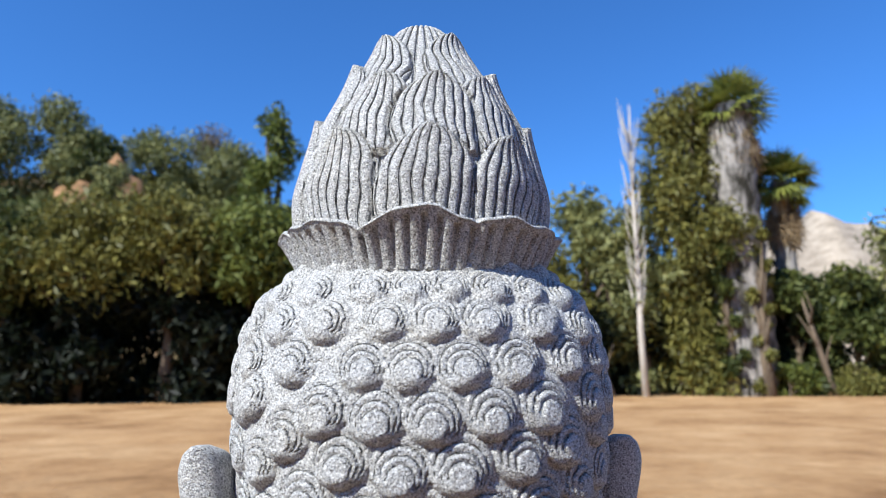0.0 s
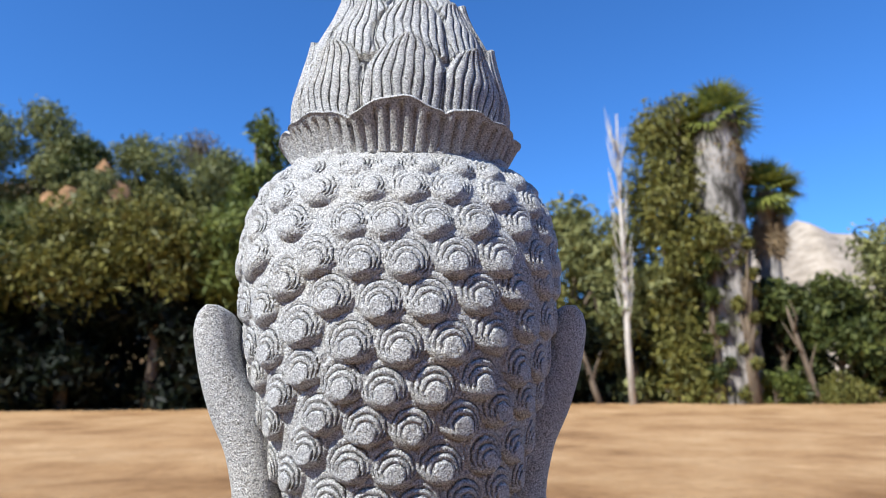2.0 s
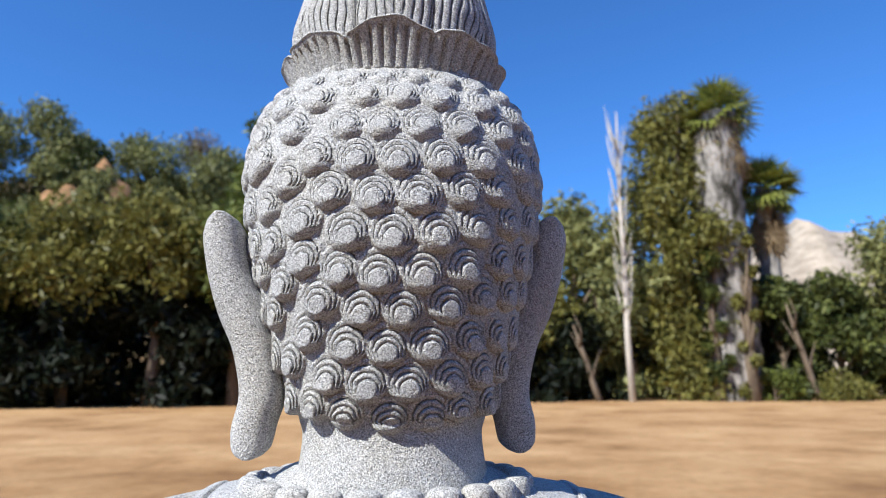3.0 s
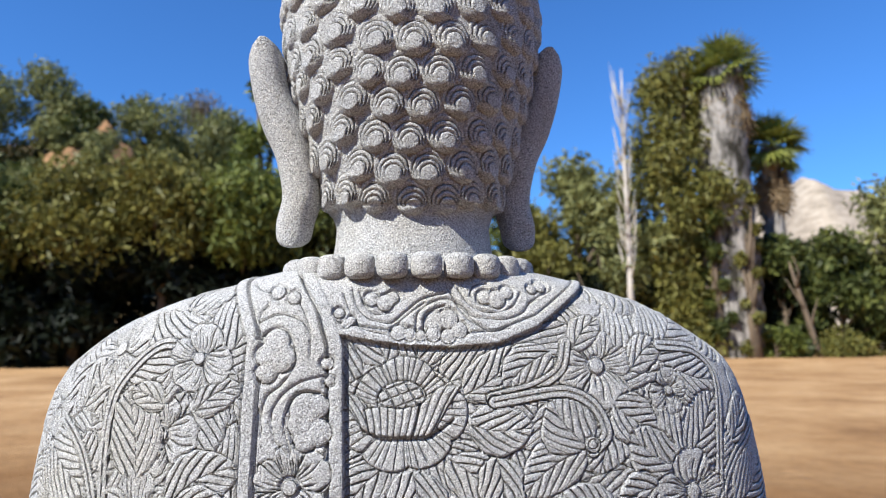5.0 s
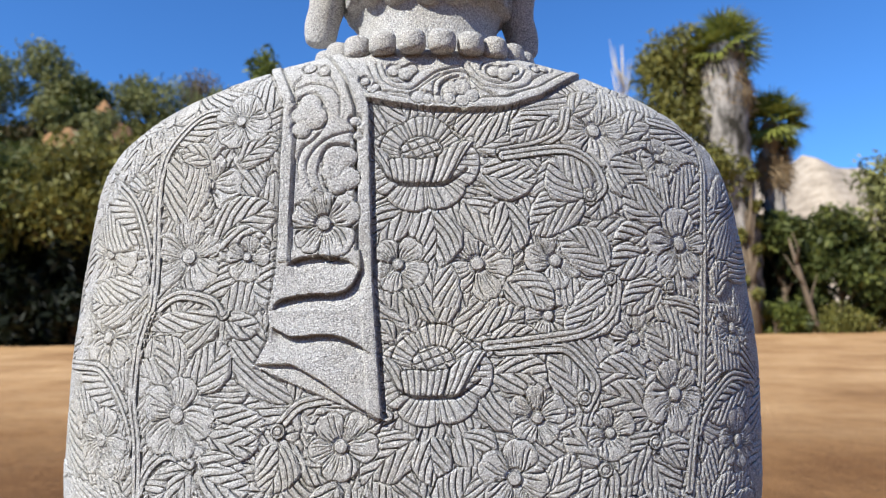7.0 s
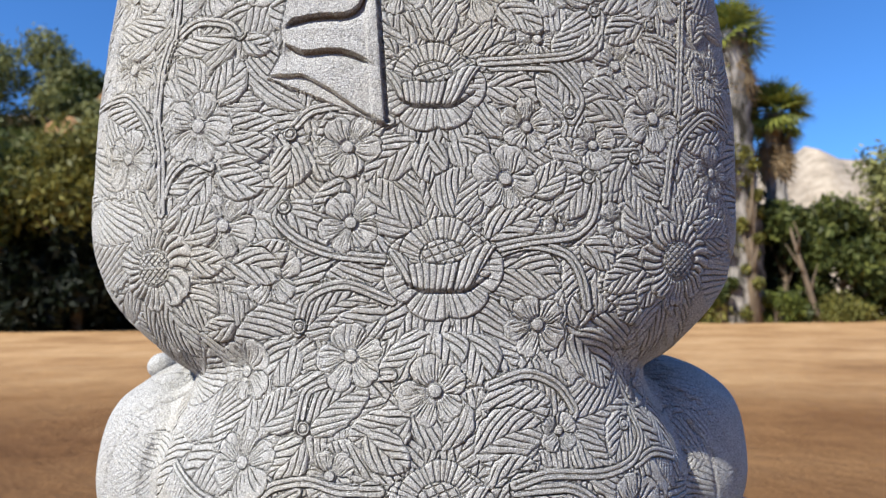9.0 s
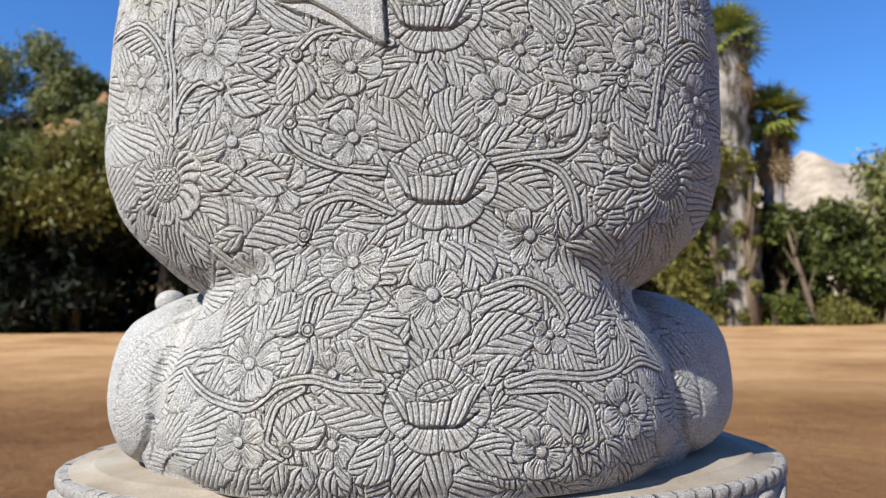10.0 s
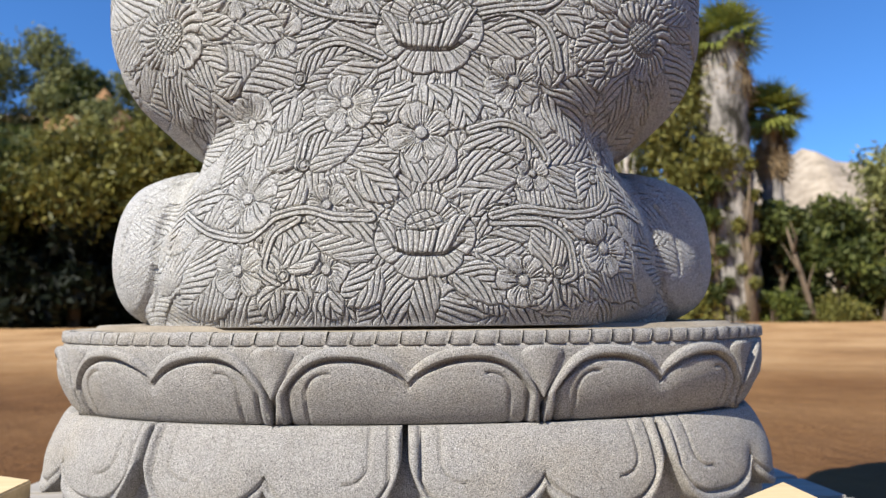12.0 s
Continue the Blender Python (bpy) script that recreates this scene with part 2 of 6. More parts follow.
gx, gy = spread(60, 2500, 181), spread(60, 2500, 181) + 15
gv = []
for yy in gy:
    for xx in gx:
        near = math.exp(-((xx / 90) ** 2 + ((yy - 15) / 90) ** 2))
        ruts = 0.05 * noise2(xx * 0.09 + 7, yy * 0.7, 2.0) * near
        berm = 0.25 * math.exp(-((yy - 38.5) / 0.9) ** 2) * (0.6 + noise2(xx * 0.3, 3.0)) * (abs(xx) < 60)
        flat = 0 if math.hypot(xx, yy - 0.3) < 1.5 else 1
        rise = 0.52 * min(max((yy - 4) / 32, 0), 1) ** 1.3          # the lot climbs gently to the trees
        gv.append((xx, yy, (0.05 * noise2(xx * 0.25, yy * 0.25) * near + ruts + berm) * flat + rise))
ground = mesh_object("ground", gv, grid_faces(181, 181), DIRT)
tagged(ground, "bare tan packed dirt ground with faint vehicle tracks", "ground", kind="structure")


def terrain(name, x0, x1, y0, y1, n, height, mat, label, category):
    xs, ys_ = np.linspace(x0, x1, n), np.linspace(y0, y1, n)
    v = [(x, y, height(x, y)) for y in ys_ for x in xs]
    return tagged(mesh_object(name, v, grid_faces(n, n), mat), label, category, kind="structure")


def step(a, b, x):
    t = min(max((x - a) / (b - a), 0), 1)
    return t * t * (3 - 2 * t)


def hill_height(x, y):
    side = step(14, -16, x)
    return -0.6 + side * (step(43, 76, y) * 20 + step(-20, -45, x) * step(55, 85, y) * 5) + 1.6 * noise2(x * 0.08, y * 0.08) * step(46, 60, y)


def mound_height(x, y):
    ridge = 18.2 - 0.30 * max(0, x - 39.5) - 3.2 * max(0, 39.0 - x)
    return -0.6 + max(0, ridge) * step(50, 64, y) + 0.7 * noise2(x * 0.5, y * 0.2, 4.0) * step(50, 60, y)


terrain("hillside", -120, 30, 44, 130, 70, hill_height, HILL, "scrubby brown hillside with patches of bare orange soil", "hill")
# unseen slope behind the camera, added to hold back blue light from the low sky
def back_height(x, y):
    return -0.8 + 24 * step(-24, -75, y) + 14 * step(40, 95, abs(x)) * step(10, -30, y) + 1.6 * noise2(x * 0.07, y * 0.07, 6.0) * step(-24, -45, y)


terrain("sky_block_slope", -150, 150, -140, -22, 60, back_height, HILL, "unseen brown slope behind the camera, added to block low sky light", "hill")


def bank_height(x, y):
    return hill_height(x, y) - 1.0 + 7.6 * min(1, 1.7 * math.exp(-(((x + 29.6) / 5.0) ** 2) - ((y - 63) / 4.5) ** 2)) + 3.4 * noise2(x * 0.35, y * 0.35, 9.0)


terrain("soil_bank", -40, -23, 55, 70, 30, bank_height, CUT, "bare orange soil bank high on the scrubby hillside", "earth bank")
terrain("earth_mound", 18, 80, 50, 90, 60, mound_height, PALE, "pale eroded bank of bare whitish soil", "earth bank")


# ---- plants ----
def leaf_cloud(rng, clumps, per, size):
    """Many small leaf blades spread round clump centres: (x, y, z, rx, ry, rz) each."""
    cs = np.array(clumps, dtype=float)
    vol = (cs[:, 3] * cs[:, 4] * cs[:, 5]) ** 0.66
    idx = rng.choice(len(cs), size=per, p=vol / vol.sum())
    d = rng.normal(size=(per, 3))
    d /= np.linalg.norm(d, axis=1)[:, None]
    rad = rng.random(per) ** 0.45 * (0.8 + 0.35 * rng.random(per))
    c = cs[idx, :3] + d * rad[:, None] * cs[idx, 3:6]
    a = rng.normal(size=(per, 3)) + d * 0.6 - np.array([0, 0, 0.3])
    a /= np.linalg.norm(a, axis=1)[:, None]
    b = np.cross(a, rng.normal(size=(per, 3)))
    b /= np.linalg.norm(b, axis=1)[:, None]
    ln = size * (0.6 + 0.8 * rng.random(per))[:, None]
    wd = ln * 0.32
    nrm = np.cross(a, b)
    v = np.stack([c - a * ln, c + b * wd + nrm * ln * 0.12, c + a * ln, c - b * wd + nrm * ln * 0.12], 1).reshape(-1, 3)
    return v, np.arange(per * 4).reshape(-1, 4)


def tube(path, radii, sides=9, squash=(1.0, 1.0)):
    """A closed tapered tube along a path of points."""
    pts = [Vector(p) for p in path]
    v, f = [], []
    for i, p in enumerate(pts):
        d = (pts[min(i + 1, len(pts) - 1)] - pts[max(i - 1, 0)]).normalized()
        s = d.cross(Vector((0.31, 0.95, 0.05))).normalized()
        w = d.cross(s)
        for k in range(sides):
            a = 2 * math.pi * k / sides
            v.append(p + (s * math.cos(a) * squash[0] + w * math.sin(a) * squash[1]) * radii[i])
    for i in range(len(pts) - 1):
        for k in range(sides):
            k2 = (k + 1) % sides
            f.append((i * sides + k, i * sides + k2, (i + 1) * sides + k2, (i + 1) * sides + k))
    n = len(pts) * sides
    f.append(tuple(range(sides - 1, -1, -1)))
    f.append(tuple(range(n - sides, n)))
    return [tuple(p) for p in v], f


def join_parts(pieces):
    v, f = [], []
    for pv, pf in pieces:
        o = len(v)
        v += list(pv)
        f += [tuple(i + o for i in q) for q in pf]
    return v, f


def thing(name, x, y, z, label, category, group=""):
    e = new(name)
    e.empty_display_size = 0.1
    e.location = (x, y, z)
    return tagged(e, label, category, group)


def make_tree(seed, x, y, z, h, r, leaves, leaf, mat, label, low=0.25, narrow=False, name="tree", trunk_mat=None, clumps=14, group="trees along the clearing"):
    rng = np.random.default_rng(seed)
    t = thing(name, x, y, z, label, "bush" if name == "bush" else "tree", group)
    cl = []
    for k in range(clumps):
        u = (k + 0.5) / clumps
        zz = h * (low + (0.93 - low) * u)
        wide = r * (math.sin(math.pi * min(1, 0.18 + 0.8 * u)) ** (0.4 if narrow else 0.7)) * (0.8 if narrow else 1.0)
        a = rng.random() * 6.28
        q = wide * (0.30 + 0.55 * rng.random())
        s = r * (0.30 + 0.22 * rng.random()) * (0.7 if narrow else 1.0)
        cl.append((q * math.cos(a), q * math.sin(a), zz, s * 1.15, s * 1.15, s * (1.3 if narrow else 0.85)))
    v, f = leaf_cloud(rng, cl, leaves, leaf)
    mesh_object("crown", v, f, mat, t, smooth=False)
    lean = rng.normal(size=2) * 0.04 * h
    top = (lean[0], lean[1], h * 0.7)
    pieces = [tube([(0, 0, -0.3), (lean[0] * 0.3, lean[1] * 0.3, h * 0.25), (lean[0] * 0.7, lean[1] * 0.7, h * 0.5), top], [0.035 * h, 0.026 * h, 0.017 * h, 0.006 * h])]
    for c in cl[:: max(1, clumps // 7)]:
        k = min(0.65, 0.55 * c[2] / h)
        pieces.append(tube([(lean[0] * k, lean[1] * k, h * k), (c[0] * 0.5, c[1] * 0.5, (h * k + c[2]) / 2), (c[0], c[1], c[2])], [0.014 * h, 0.009 * h, 0.003 * h], 6))
    pv, pf = join_parts(pieces)
    mesh_object("trunk", pv, pf, trunk_mat or BARK, t)
    return t


def frond_mesh(name, length, blade, mat, rng):
    """One fan frond: a stalk and a fan of narrow folded blades, along +x."""
    v, f = [], []
    sv, sf = tube([(0, 0, 0), (length * 0.5, 0, 0.04), (length, 0, 0)], [0.03, 0.022, 0.016], 5)
    v += sv
    f += sf
    for k in range(16):
        a = math.radians(-125 + 250 * k / 15)
        ln = blade * (0.75 + 0.25 * math.cos(a * 0.6)) * (0.9 + 0.2 * rng.random())
        d, s = Vector((math.cos(a), math.sin(a), 0)), Vector((-math.sin(a), math.cos(a), 0))
        o = Vector((length, 0, 0))
        n = len(v)
        w = 0.085
        droop = -0.16 * ln - 0.1 * rng.random()
        for p in (o, o + d * ln * 0.5 + s * w + Vector((0, 0, 0.03)), o + d * ln * 0.5 - s * w + Vector((0, 0, 0.03)), o + d * ln * 0.5 + Vector((0, 0, -0.02)), o + d * ln + Vector((0, 0, droop))):
            v.append(tuple(p))
        f += [(n, n + 1, n + 3), (n, n + 3, n + 2), (n + 1, n + 4, n + 3), (n + 3, n + 4, n + 2)]
    me = bpy.data.meshes.new(name)
    me.from_pydata(v, [], f)
    me.materials.append(mat)
    return me


def make_palm(seed, x, y, h, trunk_r, crown, green, dry, label):
    rng = np.random.default_rng(seed)
    t = thing("fan_palm", x, y, 0, label, "palm tree", "fan palms")
    zs = np.linspace(-0.3, h, 26)
    path = [(0.12 * math.sin(q * 0.4) + 0.028 * q, 0.1 * math.cos(q * 0.3), q) for q in zs]
    rad = [trunk_r * (1.25 - 0.35 * k / 25) * (1 + 0.09 * (k % 2)) for k in range(26)]
    v, f = tube(path, rad, 14)
    mesh_object("trunk", v, f, BARK_PALM, t)
    stalk, blade = crown * 0.45, crown * 0.55
    fm = [frond_mesh("frond", stalk, blade, FROND, rng) for _ in range(3)]
    dm = [frond_mesh("dry_frond", stalk * 0.8, blade, FROND_DRY, rng) for _ in range(2)]
    for k in range(green):
        u = k / green
        tilt = -80 + 135 * u + 9 * rng.normal()
        o = new("frond", fm[k % 3])
        o.parent = t
        o.matrix_basis = pose(path[-1][0], path[-1][1], h, 0, 0, 137.5 * k) @ pose(0.1, 0, 0, 25 * rng.normal(), tilt, 0)
    for k in range(dry):
        o = new("dry_frond", dm[k % 2])
        o.parent = t
        o.matrix_basis = pose(path[-1][0], path[-1][1], h - 0.6 - 2.0 * rng.random(), 0, 0, 137.5 * k) @ pose(trunk_r * 0.7, 0, 0, 14 * rng.normal(), 74 + 14 * rng.random(), 0)
    return t


# tall trees and palms on the right of the clearing
make_palm(11, 18.0, 37.0, 17.0, 1.34, 2.7, 40, 36, "tall fan palm with a shaggy skirt of dead fronds")
make_palm(12, 21.6, 38.5, 12.9, 0.55, 2.5, 40, 26, "shorter fan palm with yellow-green fronds")
make_tree(21, 15.9, 37.6, 0, 19.0, 3.9, 22000, 0.21, LEAF_OLIVE, "tall narrow evergreen tree hung with ivy beside the palm", 0.05, True, clumps=64)
make_tree(22, 16.9, 35.9, 0, 11.5, 1.25, 3600, 0.20, LEAF_DARK, "ivy-clad shrub climbing against the palm trunk", 0.1, True, clumps=16)
make_tree(23, 13.0, 38.6, 0, 12.0, 2.8, 5000, 0.25, LEAF_GREY, "bushy evergreen tree behind a bleached trunk", 0.08, clumps=18)
make_tree(24, 10.2, 40.5, 0, 13.2, 3.8, 8000, 0.27, LEAF_GREY, "grey-green spreading tree at the clearing edge", 0.1, clumps=16)
make_tree(25, 6.4, 42.0, 0, 11.4, 3.6, 6500, 0.27, LEAF_DARK, "dark evergreen tree at the clearing edge", 0.08, clumps=16)
make_tree(31, 8.4, 40.2, 0, 9.6, 3.2, 6500, 0.24, LEAF_OLIVE, "olive-green leafy tree filling the edge of the clearing", 0.0, clumps=18)
make_tree(32, 12.0, 40.0, 0, 10.6, 3.0, 6500, 0.24, LEAF_GREY, "grey-green leafy tree behind the bleached trunk", 0.0, clumps=18)
make_tree(33, 18.5, 35.4, 0, 11.0, 1.15, 2600, 0.17, LEAF_OLIVE, "thin ivy growth over the palm trunk", 0.05, True, clumps=12)
make_tree(26, 21.2, 37.0, 0, 7.6, 2.4, 5000, 0.25, LEAF_DARK, "dark shaded shrub under the fan palms", 0.05, name="bush", clumps=14)
make_tree(27, 24.4, 36.8, 0, 7.4, 2.6, 5000, 0.25, LEAF_DARK, "dark green shrub with bare twigs", 0.05, name="bush", clumps=14)
make_tree(28, 28.2, 37.5, 0, 10.4, 3.4, 5500, 0.28, LEAF_GREY, "large olive-green bush at the clearing edge", 0.04, name="bush", clumps=18)
make_tree(29, 19.6, 35.4, 0, 2.0, 1.5, 2200, 0.14, LEAF_FRESH, "low green undergrowth at the foot of the palms", 0.05, name="bush", clumps=8)
make_tree(30, 23.2, 35.2, 0, 1.6, 1.8, 2200, 0.14, LEAF_OLIVE, "low weedy undergrowth along the dirt edge", 0.05, name="bush", clumps=8)
make_tree(31, 27.0, 35.2, 0, 1.6, 1.8, 2200, 0.14, LEAF_OLIVE, "low weedy undergrowth along the dirt edge", 0.05, name="bush", clumps=8)

# shrubs that close the view under the trees, near-black to stand in for shade
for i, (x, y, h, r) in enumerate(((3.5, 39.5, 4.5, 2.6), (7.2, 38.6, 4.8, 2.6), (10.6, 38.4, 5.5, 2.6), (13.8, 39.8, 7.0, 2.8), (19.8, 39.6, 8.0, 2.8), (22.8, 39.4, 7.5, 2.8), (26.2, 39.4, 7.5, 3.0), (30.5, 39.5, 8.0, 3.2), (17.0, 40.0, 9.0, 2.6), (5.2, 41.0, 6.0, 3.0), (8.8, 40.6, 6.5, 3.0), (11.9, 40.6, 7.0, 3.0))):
    make_tree(600 + i, x, y, 0, h, r, 3200, 0.34, LEAF_SHADE, "dense shrub under the trees, shade put into its near-black leaves", 0.0, name="bush", clumps=14, group="shaded shrubs in the thicket")

# the bleached dead trunk
dead = thing("dead_tree", 12.1, 35.9, 0, "tall bleached dead tree trunk with thin bare branches", "dead tree")
dv, df = tube([(0.05, 0, -0.2), (-0.03, 0, 4), (0.06, 0, 8), (0.0, 0, 12), (0.12, 0, 16.8)], [0.20, 0.17, 0.14, 0.10, 0.02], 9)
mesh_object("trunk", dv, df, BARK_PALE, dead)
rng_d = np.random.default_rng(5)
for k in range(44):
    z0 = 4.6 + 0.24 * k
    a = rng_d.random() * 6.28
    ln = 1.0 + 0.5 * rng_d.random()
    bv, bf = tube([(0, 0, z0), (0.35 * math.cos(a), 0.35 * math.sin(a), z0 + ln * 0.6), (0.6 * math.cos(a), 0.5 * math.sin(a), z0 + ln * 1.7)], [0.05, 0.032, 0.008], 6)
    mesh_object("branch", bv, bf, BARK_PALE, dead)

# leaning bare trunks among the shrubs
for x, y, h, dx, words in ((10.7, 36.2, 4.6, -1.5, "leaning dead brown trunk among the shrubs"), (22.0, 35.0, 5.6, -1.5, "leaning bare pale trunk under the fan palms"), (25.6, 35.2, 4.4, 1.2, "bare grey branching trunk among the shrubs")):
    log = thing("dead_tree", x, y, 0, words, "dead tree")
    tv, tf = tube([(0, 0, -0.2), (dx * 0.35, 0, h * 0.3), (dx * 0.6, 0.1, h * 0.62), (dx, 0, h)], [0.20, 0.17, 0.13, 0.05], 8)
    mesh_object("trunk", tv, tf, BARK, log)
    for q in range(3):
        z0, a = h * (0.35 + 0.2 * q), 2.1 * q
        tv, tf = tube([(dx * (0.38 + 0.2 * q), 0, z0), (dx * 0.6 + 0.5 * math.cos(a), 0.3 * math.sin(a), z0 + 0.8), (dx * 0.7 + 1.0 * math.cos(a), 0.5 * math.sin(a), z0 + 1.7)], [0.08, 0.05, 0.015], 6)
        mesh_object("branch", tv, tf, BARK, log)

# the thicket on the left: overhanging crowns over shrubs with shade in their colour
k = 0
for x, y, h, r, mat, lab in (
    (-26, 39.5, 9.6, 4.2, LEAF_OLIVE, "tall olive-green thicket tree with a shaded underside"),
    (-21.5, 39, 10.6, 4.0, LEAF_DARK, "dark evergreen thicket tree with a shaded underside"),
    (-17, 38.8, 10.8, 4.2, LEAF_OLIVE, "yellow-green leafy thicket tree with a shaded underside"),
    (-12.6, 38.6, 11.3, 3.8, LEAF_OLIVE, "yellow-green leafy thicket tree with a shaded underside"),
    (-8.6, 39, 10.8, 3.6, LEAF_FRESH, "fresh green leafy thicket tree with a shaded underside"),
    (-4.8, 39.6, 9.8, 3.6, LEAF_DARK, "dark evergreen thicket tree with a shaded underside"),
    (-0.8, 41, 9.0, 3.6, LEAF_DARK, "dark evergreen thicket tree with a shaded underside"),
    (2.4, 42, 8.4, 3.4, LEAF_GREY, "grey-green thicket tree with a shaded underside"),
    (-30.5, 40, 10.2, 4.2, LEAF_DARK, "dark evergreen thicket tree with a shaded underside"),
    (-35, 41, 10.5, 4.2, LEAF_OLIVE, "tall olive-green thicket tree with a shaded underside"),
):
    make_tree(100 + k, x, y - 3.4, 0, h, r, 8500, 0.23, mat, lab, 0.57, clumps=26)
    make_tree(150 + k, x + 0.4, y - 1.7, 0, h * 0.80, r * 1.0, 6500, 0.36, LEAF_SHADE, "dense shrub inside the thicket, shade put into its near-black leaves", 0.0, name="bush", clumps=14, group="shaded shrubs in the thicket")
    k += 1
# bushes that grow over the bare bank
for i, (x, y, h, r) in enumerate(((-33.2, 60.2, 5.4, 2.6), (-27.2, 60.6, 5.0, 2.4), (-30.4, 58.6, 4.4, 2.6), (-31.6, 63.6, 3.0, 1.8))):
    make_tree(700 + i, x, y, bank_height(x, y) - 0.5, h, r, 3000, 0.26, LEAF_GREY, "grey-green scrub bush growing over the bare soil bank", 0.05, name="bush", clumps=12, group="scrub on the hillside")
# trees and scrub on the hillside
rng_w = np.random.default_rng(77)
for i in range(34):
    x, y = -62 + 68 * rng_w.random(), 47 + 30 * rng_w.random()
    if -38 < x < -24 and y < 70:
        continue
    mat = (LEAF_GREY, LEAF_DARK, LEAF_OLIVE, LEAF_GREY)[i % 4]
    words = {id(LEAF_GREY): "grey-green", id(LEAF_DARK): "dark green", id(LEAF_OLIVE): "olive-green"}[id(mat)]
    make_tree(400 + i, x, y, hill_height(x, y) - 0.4, 4.0 + 2.5 * rng_w.random(), 2.6 + 1.2 * rng_w.random(), 1900, 0.32, mat, words + " scrub bush on the slope of the hill", 0.05, name="bush", clumps=12, group="scrub on the hillside")
for x, y, h, r, mat, lab, nm in (
    (-9.9, 46, 22.0, 2.9, LEAF_FRESH, "slender tall light-green tree above the thicket", "tree"),
    (-36.5, 54.5, 9.0, 3.6, LEAF_GREY, "grey-green bush below the bare soil bank", "bush"),
    (-30.2, 54, 7.6, 3.4, LEAF_OLIVE, "olive-green bush below the bare soil bank", "bush"),
    (-26.0, 55, 10.0, 3.8, LEAF_GREY, "grey-green bush below the bare soil bank", "bush"),
    (-41, 66, 14.5, 5.2, LEAF_GREY, "dark grey-green tree on the hillside", "tree"),
    (-35, 67, 14.0, 4.8, LEAF_GREY, "dark grey-green tree on the hillside", "tree"),
    (-31, 66, 11.5, 3.4, LEAF_DARK, "dark grey-green tree on the hillside", "tree"),
    (-27.4, 72, 10.0, 5.0, LEAF_GREY, "rounded grey-green bush on the hillside", "bush"),
    (-19, 70, 8.6, 4.6, LEAF_GREY, "rounded grey-green bush on the hillside", "bush"),
    (-22.9, 76, 10.0, 4.2, TWIGS, "round leafless brown bush on the hilltop", "bush"),
    (-10, 70, 6.0, 3.4, LEAF_DARK, "dark bush on the hillside", "bush"),
    (-25, 60, 5.5, 3.4, LEAF_OLIVE, "olive scrub bush on the lower hillside", "bush"),
    (-35, 58, 6.0, 3.6, LEAF_OLIVE, "olive scrub bush on the lower hillside", "bush"),
    (-43, 60, 6.5, 3.6, LEAF_DARK, "dark scrub bush on the lower hillside", "bush"),
    (-16, 60, 5.5, 3.2, LEAF_GREY, "grey-green scrub bush on the lower hillside", "bush"),
    (-52, 68, 12, 5.5, LEAF_GREY, "dark grey-green tree on the hillside", "tree"),
    (-4, 66, 5.0, 3.4, LEAF_DARK, "dark bush on the hillside", "bush"),
    (3, 60, 6.0, 3.6, LEAF_GREY, "grey-green bush at the foot of the hill", "bush"),
):
    make_tree(200 + k, x, y, hill_height(x, y) - 0.3, h, r, (5200 if h > 15 else 7500) if mat is not TWIGS else 6000, 0.30 if mat is not TWIGS else 0.2, mat, lab, 0.12, nm == "tree" and r < 3, name=nm, clumps=44 if h > 15 else 16, group="scrub on the hillside")
    k += 1


# ---- pallet under the pedestal ----
DECK = 0.175
pallet = thing("pallet", 0, 0.3, 0, "grey weathered timber pallet carrying the stone pedestal", "pallet")
for i in range(9):
    b = part("deck_board", bevelled_box(1.24, 0.118, 0.022), GREY_WOOD, pallet)
    b.location = (0.0, -0.44 + 0.125 * i - 0.1, DECK - 0.011)
for i in range(3):
    b = part("stringer", bevelled_box(0.09, 1.1, DECK - 0.024), GREY_WOOD, pallet)
    b.location = (-0.55 + 0.55 * i, -0.04, (DECK - 0.024) / 2)
for corner, label in (([(0.402, 0.106), (0.300, 0.020), (0.285, -0.22), (0.385, -0.22)], "pale fresh-sawn pine block with a mitred end beside the pedestal"),
                      ([(-0.62, 0.285), (-0.452, 0.192), (-0.44, 0.02), (-0.66, 0.02)], "pale fresh-sawn pine block beside the pedestal")):
    pl = tagged(new("timber_block"), label, "timber", "pine blocks on the pallet")
    pl.location = (0, 0, DECK)
    bm = bmesh.new()
    lo = [bm.verts.new((x, y, 0.0005)) for x, y in corner]
    hi = [bm.verts.new((x, y, 0.0725)) for x, y in corner]
    bm.faces.new(lo)
    bm.faces.new(hi)
    for a in range(4):
        bm.faces.new((lo[a], lo[(a + 1) % 4], hi[(a + 1) % 4], hi[a]))
    bmesh.ops.recalc_face_normals(bm, faces=bm.faces)
    bmesh.ops.bevel(bm, geom=bm.edges[:], offset=0.002, segments=2, affect="EDGES")
    part("board", bm, PINE, pl)


# ---- lotus pedestal ----
PED_C = (0.004, 0.295)
PED_A, PED_B = 0.452, 0.287                    # half width, depth towards the walk
PED_BACK = 0.4615                               # depth on the other side


def oval(a):
    """A point of the pedestal's plan; a = 0 faces the walk."""
    n = 2.15
    ca, sa = math.cos(a), math.sin(a)
    r = (abs(sa / PED_A) ** n + abs(ca / (PED_B if ca > 0 else PED_BACK)) ** n) ** (-1 / n)
    return PED_C[0] + r * sa, PED_C[1] - r * ca


OVAL = np.linspace(-math.pi, math.pi, 2881)
OVAL_P = np.array([oval(a) for a in OVAL])
OVAL_S = np.concatenate([[0], np.cumsum(np.linalg.norm(np.diff(OVAL_P, axis=0), axis=1))])
OVAL_S -= np.interp(0, OVAL, OVAL_S)
